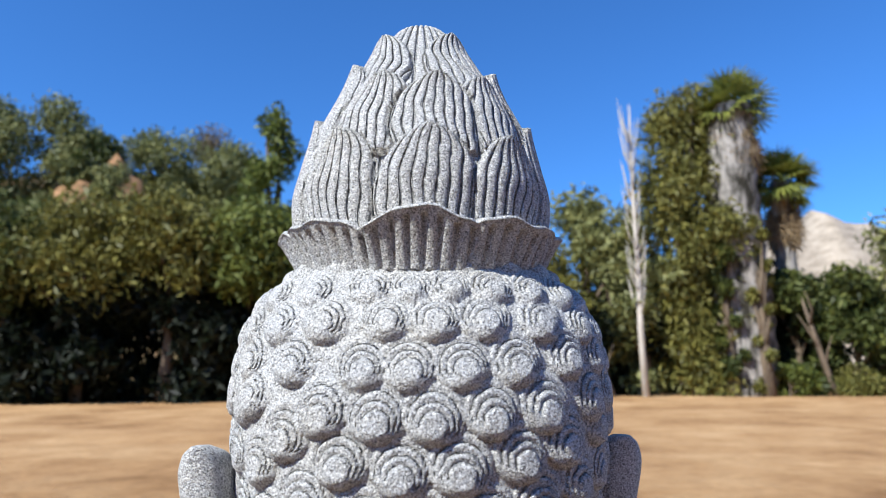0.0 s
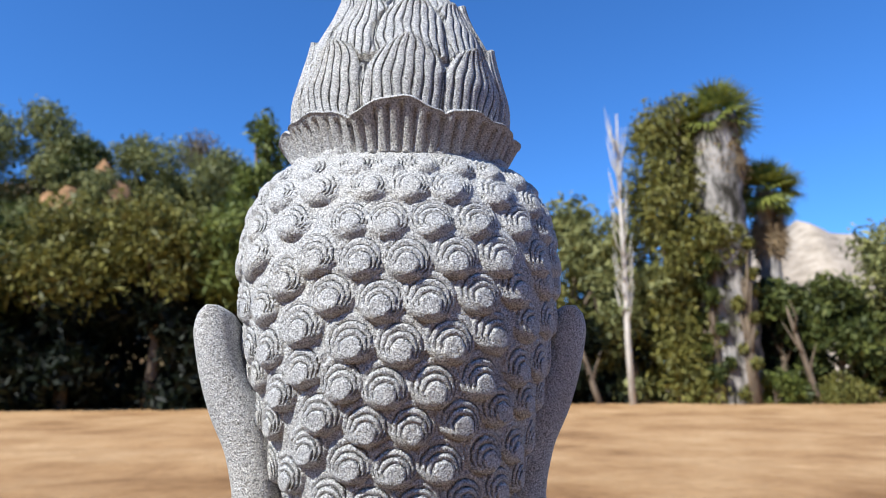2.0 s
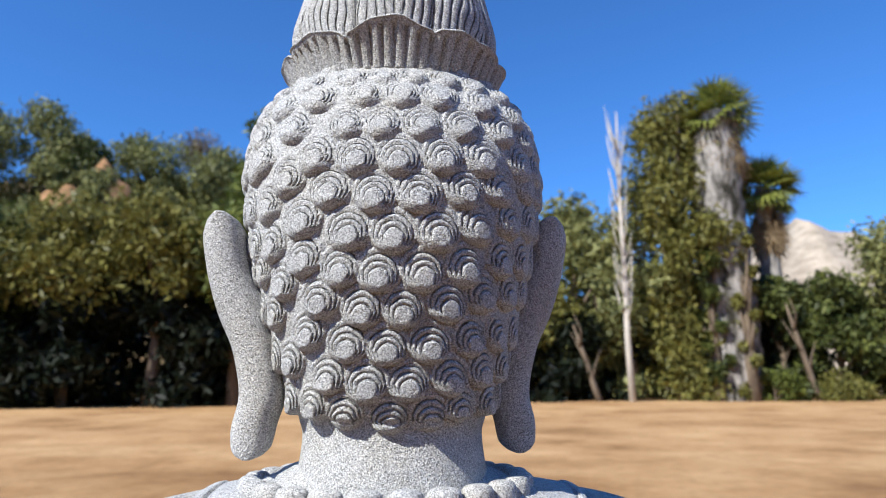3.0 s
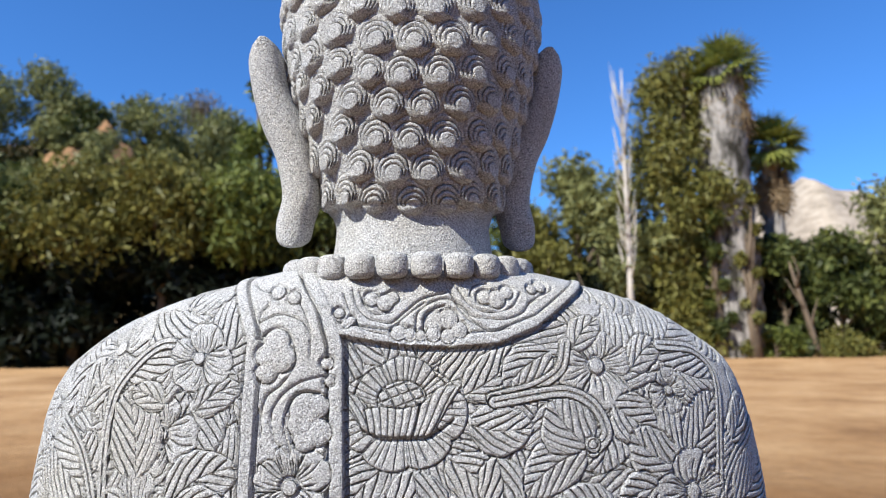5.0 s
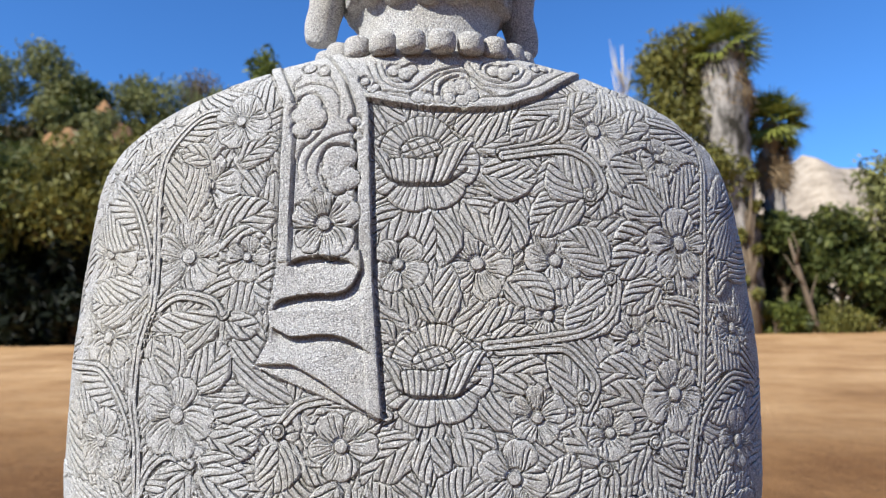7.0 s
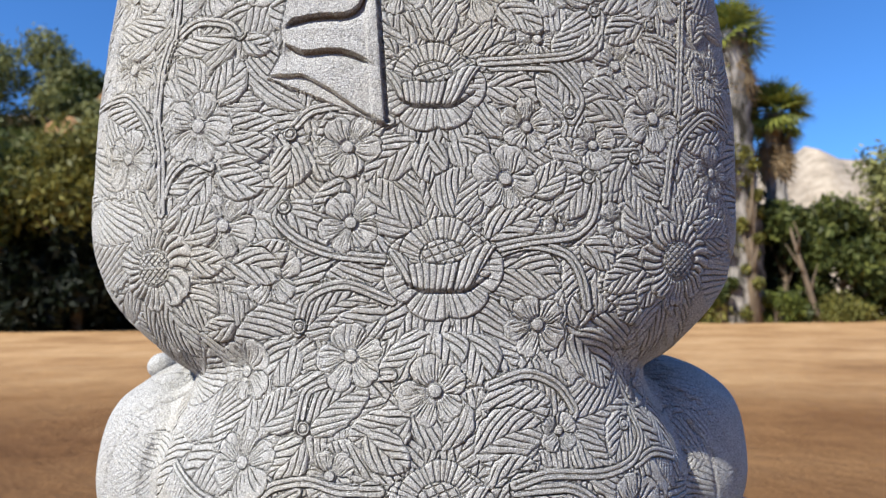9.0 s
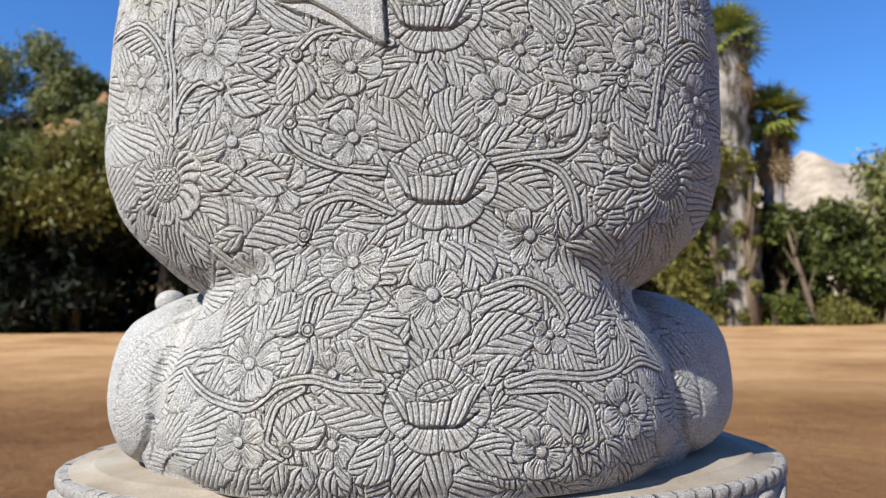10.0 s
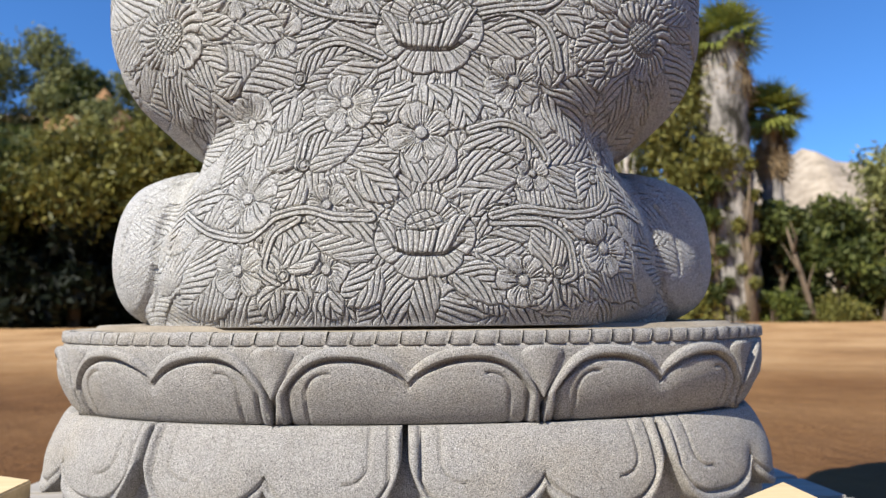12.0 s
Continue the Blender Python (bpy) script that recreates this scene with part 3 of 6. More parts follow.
ROUND = OVAL_S[-1] - OVAL_S[0]


def on_oval(s, z, out):
    """Points at arc length s round the pedestal, height z, pushed out by out."""
    s = (np.asarray(s) + ROUND / 2) % ROUND - ROUND / 2
    x, y = np.interp(s, OVAL_S, OVAL_P[:, 0]), np.interp(s, OVAL_S, OVAL_P[:, 1])
    e = 0.004
    s1, s2 = np.clip(s - e, OVAL_S[0], OVAL_S[-1]), np.clip(s + e, OVAL_S[0], OVAL_S[-1])
    tx, ty = np.interp(s2, OVAL_S, OVAL_P[:, 0]) - np.interp(s1, OVAL_S, OVAL_P[:, 0]), np.interp(s2, OVAL_S, OVAL_P[:, 1]) - np.interp(s1, OVAL_S, OVAL_P[:, 1])
    ln = np.hypot(tx, ty)
    nx, ny = ty / ln, -tx / ln
    return np.stack([x + nx * out, y + ny * out, np.broadcast_to(z, x.shape)], -1)


pedestal = thing("lotus_pedestal", 0, 0, 0, "oval grey granite pedestal carved with two tiers of lotus petals", "pedestal")


TIP = 0.018


def tip(y):
    """The slab lies a little higher behind."""
    return TIP * np.maximum(0, y - 0.03)


def drum(name, profile, label=""):
    """A solid of the oval plan with a profile of (z, out) from the bottom up, closed at both ends."""
    n = 220
    s = np.arange(n) / n * ROUND
    rings = [on_oval(s, z, o) for z, o in profile]
    v = np.concatenate(rings)
    f = [tuple(q) for q in grid_faces(len(profile), n, 0, True).tolist()]
    f.append(tuple(range(n - 1, -1, -1)))
    f.append(tuple(range((len(profile) - 1) * n, len(profile) * n)))
    if name == "top_slab":
        v[:, 2] += tip(v[:, 1])
    ob = mesh_object(name, v, f, MORTAR if name == "top_slab" else STONE_BASE, pedestal)
    return tagged(ob, label)


drum("body", [(DECK, -0.012), (DECK + 0.02, -0.008), (0.20, -0.010), (0.25, -0.006), (0.29, -0.010), (0.318, -0.034), (0.328, -0.036), (0.338, -0.026), (0.350, -0.010), (0.362, -0.003), (0.380, 0.000), (0.398, 0.0005), (0.4045, 0.000)])
drum("top_slab", [(0.404, -0.010), (0.4162, -0.010), (0.4180, -0.012), (0.4182, -0.034), (0.4215, -0.036), (0.4225, -0.040)])


NB = round(ROUND / 0.0238)
rng_p = np.random.default_rng(8)
for i in range(NB):
    s0 = (i + 0.5) * ROUND / NB
    ln = ROUND / NB * (0.945 + 0.04 * rng_p.random())
    us = np.linspace(-0.5, 0.5, 6) * ln
    skew = 0.002 + 0.003 * rng_p.random()
    zt, zb = 0.4175 - 0.0012 * rng_p.random(), 0.4035
    v = []
    prof = [(0.0, -0.012), (0.0, 0.0010), (0.10, 0.0020), (0.55, 0.0022), (0.90, 0.0014), (1.0, -0.001), (1.0, -0.012)]
    for q, o in prof:
        for u in us:
            ends = 0.0022 * (abs(u) / (ln / 2)) ** 8
            v.append(on_oval(s0 + u + skew * (q - 0.5), zb + (zt - zb) * q, o - ends))
    v = np.array(v)
    v[:, 2] += tip(v[:, 1])
    f = [tuple(q) for q in grid_faces(7, 6).tolist()] + [tuple(range(0, 42, 6))[::-1], tuple(range(5, 42, 6))]
    mesh_object("rim_block", v, f, STONE_BASE, pedestal)


def petal(s0, width, z_foot, z_top, bulge, flip):
    """A broad two-lobed lotus petal with a raised border; flip hangs it upside down."""
    nu, nv = (111, 44) if math.cos(s0 / ROUND * 2 * math.pi) > 0.2 else (49, 20)
    u = np.linspace(-1, 1, nu)[None, :]
    t = np.linspace(0, 1, nv)[:, None]
    au = np.abs(u)
    lobe = 0.66 + 0.34 * np.sin(np.pi * np.clip(au, 0, 1) ** 0.9) ** 0.75
    lobe = np.where(au > 0.5, 1.0, lobe)
    top = np.where(au < 0.5, lobe, np.maximum(lobe, 0.0) * np.clip(1 - 0.66 * (np.clip(au - 0.5, 0, 1) / 0.5) ** (3.6 if flip else 2.6), 0, 1))
    h = z_top - z_foot
    zz = t * top
    e_top = (top - zz) * h
    e_side = (1 - au) * width / 2
    edge = np.minimum(e_top * 0.85, e_side)
    body_ = np.where(np.array(flip), -0.016 + (bulge + 0.016) * np.sin(np.pi * np.clip(0.02 + 0.62 * zz, 0, 1)) ** 0.55, -0.022 + (bulge + 0.022) * np.sin(np.pi * np.clip(0.02 + 0.64 * zz, 0, 1)) ** 0.60)
    border = (0.0035 if not flip else 0.003) * (1 - smoothstep(0.0085, 0.0105, edge)) * smoothstep(-0.001, 0.004, edge)
    sink = (-0.0075 if not flip else -0.0045) * np.exp(-((edge - 0.0118) / 0.0018) ** 2)
    zh = zz * h                                    # a cane-shaped line beside each seam
    stem_ = np.where(zh < 0.030, np.abs(e_side - 0.031), np.where(e_side < 0.056, np.abs(np.hypot(e_side - 0.051, zh - 0.030) - 0.020), 1.0))
    line = -0.0034 * np.exp(-(stem_ / 0.0013) ** 2)
    notch = -0.006 * np.exp(-(u / 0.10) ** 2) * smoothstep(0.3, 0.75, zz)
    lobes = 0.0025 * np.sin(np.pi * np.clip(au, 0, 1)) * smoothstep(0.1, 0.6, zz)
    out = body_ + border + sink + line + notch + lobes
    out = np.where(edge <= 0.0005, -0.006, out)
    s = s0 + u * width / 2 + 0 * t
    out = out - 0.019 * smoothstep(0.40, 0.52, s) * smoothstep(0.95, 0.80, s)      # this end is worked back further
    zfin = z_foot + zz * h if not flip else z_top - zz * h
    P = on_oval(s.ravel(), 0.0, 0.0).reshape(nv, nu, 3)
    Q = on_oval(s.ravel(), 0.0, 1.0).reshape(nv, nu, 3)
    nrm = Q - P
    back = np.full_like(out, -0.030)
    V1 = P + nrm * out[..., None]
    V1[..., 2] = zfin
    V2 = P + nrm * back[..., None]
    V2[..., 2] = zfin
    v = np.concatenate([V1.reshape(-1, 3), V2.reshape(-1, 3)])
    n = nu * nv
    f1 = grid_faces(nv, nu)
    f2 = grid_faces(nv, nu, n)[:, ::-1]
    loop = [i for i in range(nu)] + [r * nu + nu - 1 for r in range(1, nv)] + [(nv - 1) * nu + i for i in range(nu - 2, -1, -1)] + [r * nu for r in range(nv - 2, 0, -1)]
    lp = np.array(loop)
    nx = np.roll(lp, -1)
    f3 = np.stack([lp, lp + n, nx + n, nx], 1)
    f = np.concatenate([f1, f2, f3])
    if flip:
        f = f[:, ::-1]
    return mesh_object("petal", v, f, STONE_BASE, pedestal)


NP = 10
pitch = ROUND / NP
for i in range(NP):
    s0 = -0.017 + i * pitch
    petal(s0, pitch * 0.978, 0.327, 0.4032, 0.0035, False)
    petal(s0 + pitch / 2 - 0.003, pitch * 0.978, 0.236, 0.326, 0.012, True)
    # the small leaf tip between two upper petals
    us, ts = np.linspace(-1, 1, 13), np.linspace(0, 1, 14)
    uu, tt = np.meshgrid(us, ts)
    hw = 0.027 * np.clip(tt, 0, 1) ** 0.8 * (1 - 0.6 * np.clip((tt - 0.8) / 0.2, 0, 1) ** 2)
    ss = s0 + pitch / 2 + uu * hw
    zz = 0.352 + 0.0505 * tt
    o = 0.0015 + 0.0055 * tt - 0.006 * np.abs(uu) ** 3
    front = on_oval(ss.ravel(), 0.0, 0.0)
    nn = on_oval(ss.ravel(), 0.0, 1.0) - front
    V1, V2 = front + nn * o.ravel()[:, None], front - nn * 0.03
    V1[:, 2] = V2[:, 2] = zz.ravel()
    n = 13 * 14
    lp = np.array([i2 for i2 in range(13)] + [r * 13 + 12 for r in range(1, 14)] + [13 * 13 + i2 for i2 in range(11, -1, -1)] + [r * 13 for r in range(12, 0, -1)])
    nx = np.roll(lp, -1)
    mesh_object("leaf_tip", np.concatenate([V1, V2]), np.concatenate([grid_faces(14, 13), grid_faces(14, 13, n)[:, ::-1], np.stack([lp, lp + n, nx + n, nx], 1)]), STONE_BASE, pedestal)


# ---- the seated statue: carved relief on rounded masses ----
class Relief:
    """A surface patch in arc lengths (s round, v up) with a carved height over it.
    Beside the height it keeps, for the fine chisel lines: a phase that crosses one half on each line, how deep they go,
    and the distance to the nearest outline."""

    FAR = 0.004

    def __init__(self, S, v):
        self.S, self.v = S, v
        self.H, self.phase, self.amount = np.zeros_like(S), np.zeros_like(S), np.zeros_like(S)
        self.edge = np.full_like(S, self.FAR)

    def window(self, s, v, r):
        i0, i1 = np.searchsorted(self.v, [v - r, v + r])
        return slice(i0, i1), self.S[i0:i1] - s, (self.v[i0:i1] - v)[:, None]

    def put(self, rows, mask, h, phase=None, amount=None, edge=None):
        self.H[rows][mask] = h[mask]
        self.phase[rows][mask] = 0.0 if phase is None else phase[mask]
        self.amount[rows][mask] = 0.0 if amount is None else amount[mask]
        self.edge[rows][mask] = self.FAR if edge is None else np.clip(edge, 0, self.FAR)[mask]

    def leaf(self, s, v, ang, length, width, lift=0.0):
        """A broad almond leaf, nearly flat: bent wedge cuts run from the midrib to the rim, one rim stands proud of the ground."""
        rows, ds, dv = self.window(s, v, length * 1.05)
        c, sn = math.cos(ang), math.sin(ang)
        a, b = ds * c + dv * sn, -ds * sn + dv * c
        t = np.clip(a / length, 0, 1)
        chance = (s * 977 + v * 613) % 1
        turn = 1 if chance > 0.5 else -1
        b = b - turn * (0.05 + 0.06 * chance) * length * np.sin(np.pi * t)
        w = width * (t ** 0.50) * (1 - t) ** 0.62 * 1.85 * (1 + 0.03 * np.sin(a * 420 + 50 * s))
        e = w - np.abs(b)
        inside = (a > 0) & (a < length) & (e > 0)
        pitch_ = 0.0108 + 0.0026 * ((s * 391 + v * 127) % 1)
        ab = np.abs(b)
        ph = (a * (1.06 - 0.12 * t) - ab * 1.30 - 0.75 * ab * ab / width + np.where(b > 0, 0.0, 0.004) + 0.0005 * np.sin(a * 300 + s * 170)) / pitch_
        which = np.floor(ph)
        reach = 0.60 + 0.30 * np.abs(np.sin(which * 2.7 + np.where(b > 0, 0.0, 1.9) + s * 40))
        depth = smoothstep(0.0000, 0.0016, ab) * smoothstep(0.0008, 0.0046, e) * (1 - 0.75 * smoothstep(reach - 0.15, reach + 0.1, ab / np.maximum(w, 1e-4)))
        p = ph % 1
        cut = np.exp(-((p - 0.5) / 0.095) ** 2)
        slat = np.where(p > 0.5, p - 0.5, p + 0.5) - 0.5          # each strip between two cuts leans a little
        slope = 0.0011 * np.clip(ab / (0.8 * width), 0, 1) ** 0.8 * np.where(b * turn > 0, 1.0, 0.35)
        rim = np.where(b * turn > 0, 0.0046, 0.0032) * np.exp(-(e / 0.0015) ** 2)
        h = lift - 0.0004 + slope + (0.0008 * slat - 0.0024 * cut) * depth - 0.0011 * np.exp(-(b / 0.0009) ** 2) - rim
        self.put(rows, inside, h, ph, 0.85 * depth, np.minimum(ab + 0.0004, e))

    def flower(self, s, v, r, petals=5, rot=0.0, hatch=False, lift=-0.0004, notch=0.40, wide=1.0):
        """An open flower: uneven notched petals, comma-shaped cuts that fan out from the notches, a small round heart."""
        rows, ds, dv = self.window(s, v, r * 1.25)
        ds = ds / wide
        rho, al = np.hypot(ds, dv), np.arctan2(dv, ds) - rot
        al = al + 0.22 * np.sin(al + 9 * s) + 0.13 * np.sin(2 * al + 31 * v)
        x = rho / r
        k = petals * al / 2
        lob = np.abs(np.cos(k))
        which = np.floor(k / math.pi + 0.5)
        rb = r * (1.04 - notch + notch * lob ** 0.5) * (1 + 0.08 * np.sin(which * 5.1 + s * 70)) - 0.05 * r * np.exp(-((lob - 1) / 0.02) ** 2)
        inside = rho < rb
        e = rb - rho
        off = k / math.pi + 0.5 - which - 0.5                    # -0.5 to 0.5 across one petal
        bend = off * (1.0 + 0.75 * (x - 0.35)) + 0.05 * np.sin(6 * x + which * 2)
        ph = bend * (6.0 + 1.2 * np.sin(which * 3.1 + s * 60)) + 0.5 * np.sin(which * 1.7 + v * 33)
        reach = 0.70 + 0.22 * np.sin(which * 2.3 + v * 40 + np.floor(ph) * 1.9)
        sides = 0.45 + 0.55 * smoothstep(0.10, 0.30, np.abs(off + 0.10 * np.sin(which * 4.3 + s * 80)))
        depth = smoothstep(0.24, 0.38, x) * (1 - smoothstep(reach - 0.12, reach + 0.10, x)) * sides
        if hatch:
            depth = smoothstep(0.44, 0.52, x) * (1 - smoothstep(0.86, 0.98, x))
            ph = (al + 0.05 * np.sin(8 * x)) * petals * 4 / (2 * math.pi) + 0.5
        p = ph % 1
        cut = np.exp(-((p - 0.5) / 0.17) ** 2) * depth
        gap_d = lob * rho
        core = 0.20 if not hatch else 0.42
        h = lift + 0.0009 * smoothstep(0.25, 0.9, x) + 0.0004 * np.sin(which * 3.7 + s * 50) - 0.0030 * cut - 0.0022 * np.exp(-(gap_d / 0.0012) ** 2) - 0.0024 * np.exp(-(e / 0.0011) ** 2) - 0.0024 * np.exp(-((x - core - 0.05) * r / 0.0012) ** 2)
        dome = lift + 0.0014 * np.sqrt(np.clip(1 - (x / core) ** 2, 0, 1)) - 0.0006
        h = np.where(x < core, dome, h)
        ed = np.minimum(np.minimum(e, np.abs(x - core) * r), np.where(x > core, gap_d, self.FAR))
        if hatch:
            g = np.minimum(np.abs(((ds + dv) / 0.0066) % 1 - 0.5), np.abs(((ds - dv) / 0.0066) % 1 - 0.5)) * 0.0066
            ed = np.where(x < core, np.minimum(ed, g), ed)
            h = np.where(x < core, h - 0.0010 * np.exp(-(g / 0.0008) ** 2), h)
        self.put(rows, inside, h, ph, np.where(x < core, 0, 1.35 * depth), ed)

    def lotus(self, s, v, r):
        """A large lotus seen from the side: fan of petals behind, hatched pod, grooved cup with a curled side petal, broad frill below."""
        rows, ds, dv = self.window(s, v, r * 1.25)
        rho, al = np.hypot(ds, dv * 1.08), np.arctan2(dv, ds)
        lob = np.abs(np.cos(al * 3.5 + 0.4))
        rb = r * (0.90 + 0.13 * lob ** 0.45) * (1 - 0.20 * smoothstep(0.1, 0.8, np.sin(al)))
        ph = (al + 0.04 * np.sin(al * 9)) * 40 / (2 * math.pi) + 0.5
        e = rb - rho
        x = rho / r
        depth = (1 - smoothstep(0.88, 0.99, x)) * (0.75 + 0.25 * np.sin(al * 23))
        cut = np.exp(-(((ph % 1) - 0.5) / 0.15) ** 2)
        self.put(rows, rho < rb, 0.0004 + 0.0008 * smoothstep(0.4, 1, x) - 0.0016 * cut * depth - 0.0022 * np.exp(-(lob * rho / 0.0015) ** 2) - 0.0036 * np.exp(-(e / 0.0014) ** 2), ph, depth, np.minimum(e, lob * rho))
        # fan of three petals behind the pod
        lob2 = np.abs(np.cos(al * 2.5 - 0.35))
        e2 = (0.70 + 0.09 * lob2 ** 0.5) * r - np.hypot(ds, dv * 0.95)
        self.put(rows, (e2 > 0) & (dv > 0.02 * r), 0.0013 - 0.0016 * cut * smoothstep(0.40, 0.5, x) - 0.0030 * np.exp(-(e2 / 0.0014) ** 2) - 0.0020 * np.exp(-(lob2 * rho / 0.0013) ** 2), ph, smoothstep(0.40, 0.5, x), np.minimum(e2, lob2 * rho))
        # pod
        pd = np.hypot(ds / 1.25, dv - 0.13 * r)
        g = np.minimum(np.abs(((ds + 0.55 * dv) / 0.0092) % 1 - 0.5), np.abs(((ds * 0.35 - dv) / 0.0080) % 1 - 0.5)) * 0.0080
        ep = 0.32 * r - pd
        self.put(rows, ep > 0, 0.0020 - 0.0012 * np.exp(-(g / 0.0009) ** 2) - 0.0032 * np.exp(-(ep / 0.0013) ** 2), None, None, np.minimum(g, ep))
        # side petal curled up on one side, small petal on the other, the cup between them
        yy, xx = dv / r, ds / r
        up = np.clip((yy + 0.38) / 0.62, 0, 1)
        mid = -0.49 - 0.33 * up ** 1.4
        es = np.minimum((0.17 * (0.6 + 0.6 * up) * np.sqrt(np.clip(1 - up**6, 0, 1)) - np.abs(xx - mid)) * r, (yy + 0.38) * r)
        q = (xx - mid) / 0.17 * 1.6 + 0.5
        cut2 = np.exp(-(((q % 1) - 0.5) / 0.16) ** 2)
        self.put(rows, (es > 0) & (yy < 0.24), 0.0018 - 0.0016 * cut2 - 0.0034 * np.exp(-(es / 0.0013) ** 2), q, np.ones_like(q) + 0 * xx, es)
        rise = np.clip(yy + 0.42, 0, 1)
        right_, left_ = 0.46 + 0.62 * rise ** 1.15, -0.50 - 0.22 * rise
        topc = 0.02 + 0.04 * np.abs(np.sin(xx * 6.0 + 0.4)) + 0.30 * smoothstep(0.18, 0.62, xx)
        ec = np.minimum(np.minimum(right_ - xx, xx - left_), np.minimum(yy + 0.42 - 0.05 * xx**2 - 0.6 * np.clip(np.abs(xx) - 0.34, 0, 1) ** 1.3, topc - yy)) * r
        bars = (xx - left_) / (right_ - left_) * 10.5 + 0.5 + 0.10 * np.sin(yy * 9)
        cut = np.exp(-(((bars % 1) - 0.5) / 0.16) ** 2)
        crease = np.abs(xx - 0.16 - 0.22 * rise) * r
        self.put(rows, (ec > 0), 0.0022 + 0.0009 * smoothstep(0.0, 0.006, (xx - 0.16 - 0.22 * rise) * r) - 0.0016 * cut - 0.0022 * np.exp(-(crease / 0.0011) ** 2) - 0.0030 * np.exp(-(ec / 0.0013) ** 2), bars, np.ones_like(bars), np.minimum(ec, crease))
        # the deep cut under the cup
        low = (yy + 0.455 - 0.05 * xx**2 - 0.75 * np.clip(np.abs(xx) - 0.34, 0, 1) ** 1.3) * r
        m = (np.abs(low) < 0.004) & (xx > -0.60) & (xx < 0.80)
        Hs = self.H[rows]
        Hs[m] -= (0.0060 * np.exp(-(low / 0.0014) ** 2))[m]

    def curl(self, s, v, r):
        rows, ds, dv = self.window(s, v, r * 1.4)
        rho = np.hypot(ds, dv)
        h = 0.0018 - 0.0012 * np.exp(-((rho - 0.58 * r) / (0.16 * r)) ** 2) - 0.005 * smoothstep(0.85 * r, 1.15 * r, rho)
        self.put(rows, rho < 1.1 * r, h, None, None, np.minimum(np.abs(rho - 0.58 * r), np.abs(rho - 1.05 * r)))

    def distance(self, pts, width):
        """Rows, columns and distances from a smooth line of (s, v) points, near it."""
        p = np.array(pts, dtype=float)
        t = np.linspace(0, 1, len(p))
        tt = np.linspace(0, 1, 24 * len(p))
        q = np.stack([curve_of(np.stack([t, p[:, 0]], 1), tt)[0], curve_of(np.stack([t, p[:, 1]], 1), tt)[0]], 1)
        lo, hi = np.searchsorted(self.v, [q[:, 1].min() - width * 2, q[:, 1].max() + width * 2])
        S = self.S[lo:hi]
        V = np.broadcast_to(self.v[lo:hi][:, None], S.shape)
        cols = np.where((S.max(0) > q[:, 0].min() - 2 * width) & (S.min(0) < q[:, 0].max() + 2 * width))[0]
        if len(cols) == 0:
            return None
        c0, c1 = cols[0], cols[-1] + 1
        S, V = S[:, c0:c1], V[:, c0:c1]
        d = np.full(S.shape, 1e3)
        for a, b in zip(q[:-1], q[1:]):
            ab = b - a
            u = np.clip(((S - a[0]) * ab[0] + (V - a[1]) * ab[1]) / (ab @ ab + 1e-12), 0, 1)
            d = np.minimum(d, np.hypot(S - a[0] - u * ab[0], V - a[1] - u * ab[1]))
        return (slice(lo, hi), slice(c0, c1)), d

    def along(self, pts, width, height):
        """A double-lined stem along a smooth line of points."""
        got = self.distance(pts, width)
        if got is None:
            return
        where, d = got
        h = height - 0.0011 * np.exp(-(d / 0.0009) ** 2) - (height + 0.0022) * smoothstep(0.76 * width, 0.95 * width, d)
        self.put(where, d < width, h, None, None, np.minimum(d, np.abs(d - 0.92 * width)))

    def fold(self, pts, over, under, reach):
        """A fold: the side on the left of the line hangs over the other, which rises again with distance."""
        p = np.array(pts, dtype=float)
        t = np.linspace(0, 1, len(p))
        tt = np.linspace(0, 1, 24 * len(p))
        q = np.stack([curve_of(np.stack([t, p[:, k]], 1), tt)[0] for k in (0, 1)], 1)
        lo, hi = np.searchsorted(self.v, [q[:, 1].min() - reach * 1.5, q[:, 1].max() + reach * 1.5])
        S, V = self.S[lo:hi], np.broadcast_to(self.v[lo:hi][:, None], self.S[lo:hi].shape)
        cols = np.where((S.max(0) > q[:, 0].min() - reach) & (S.min(0) < q[:, 0].max() + reach))[0]
        S, V = S[:, cols[0] : cols[-1] + 1], V[:, cols[0] : cols[-1] + 1]
        d, side, end = np.full(S.shape, 1e3), np.zeros(S.shape), np.zeros(S.shape)
        for i, (a, b) in enumerate(zip(q[:-1], q[1:])):
            ab = b - a
            u = np.clip(((S - a[0]) * ab[0] + (V - a[1]) * ab[1]) / (ab @ ab + 1e-12), 0, 1)
            di = np.hypot(S - a[0] - u * ab[0], V - a[1] - u * ab[1])
            near = di < d
            d[near] = di[near]
            side[near] = (ab[0] * (V - a[1]) - ab[1] * (S - a[0]))[near]
            end[near] = ((i + u) / (len(q) - 1))[near]
        taper = smoothstep(0.0, 0.16, end) * (1 - 0.75 * smoothstep(0.80, 1.0, end)) * (d < reach)
        H = self.H[lo:hi, cols[0] : cols[-1] + 1]
        H += taper * np.where(side > 0, over * np.exp(-(d / 0.010) ** 2), -under * np.exp(-(d / (0.36 * reach))))

    def groove(self, pts, width, depth):
        """A cut line along a smooth line of points."""
        got = self.distance(pts, 3 * width)
        if got is not None:
            where, d = got
            self.H[where] -= depth * np.exp(-(d / width) ** 2)
            self.edge[where] = np.minimum(self.edge[where], d + 0.0006)

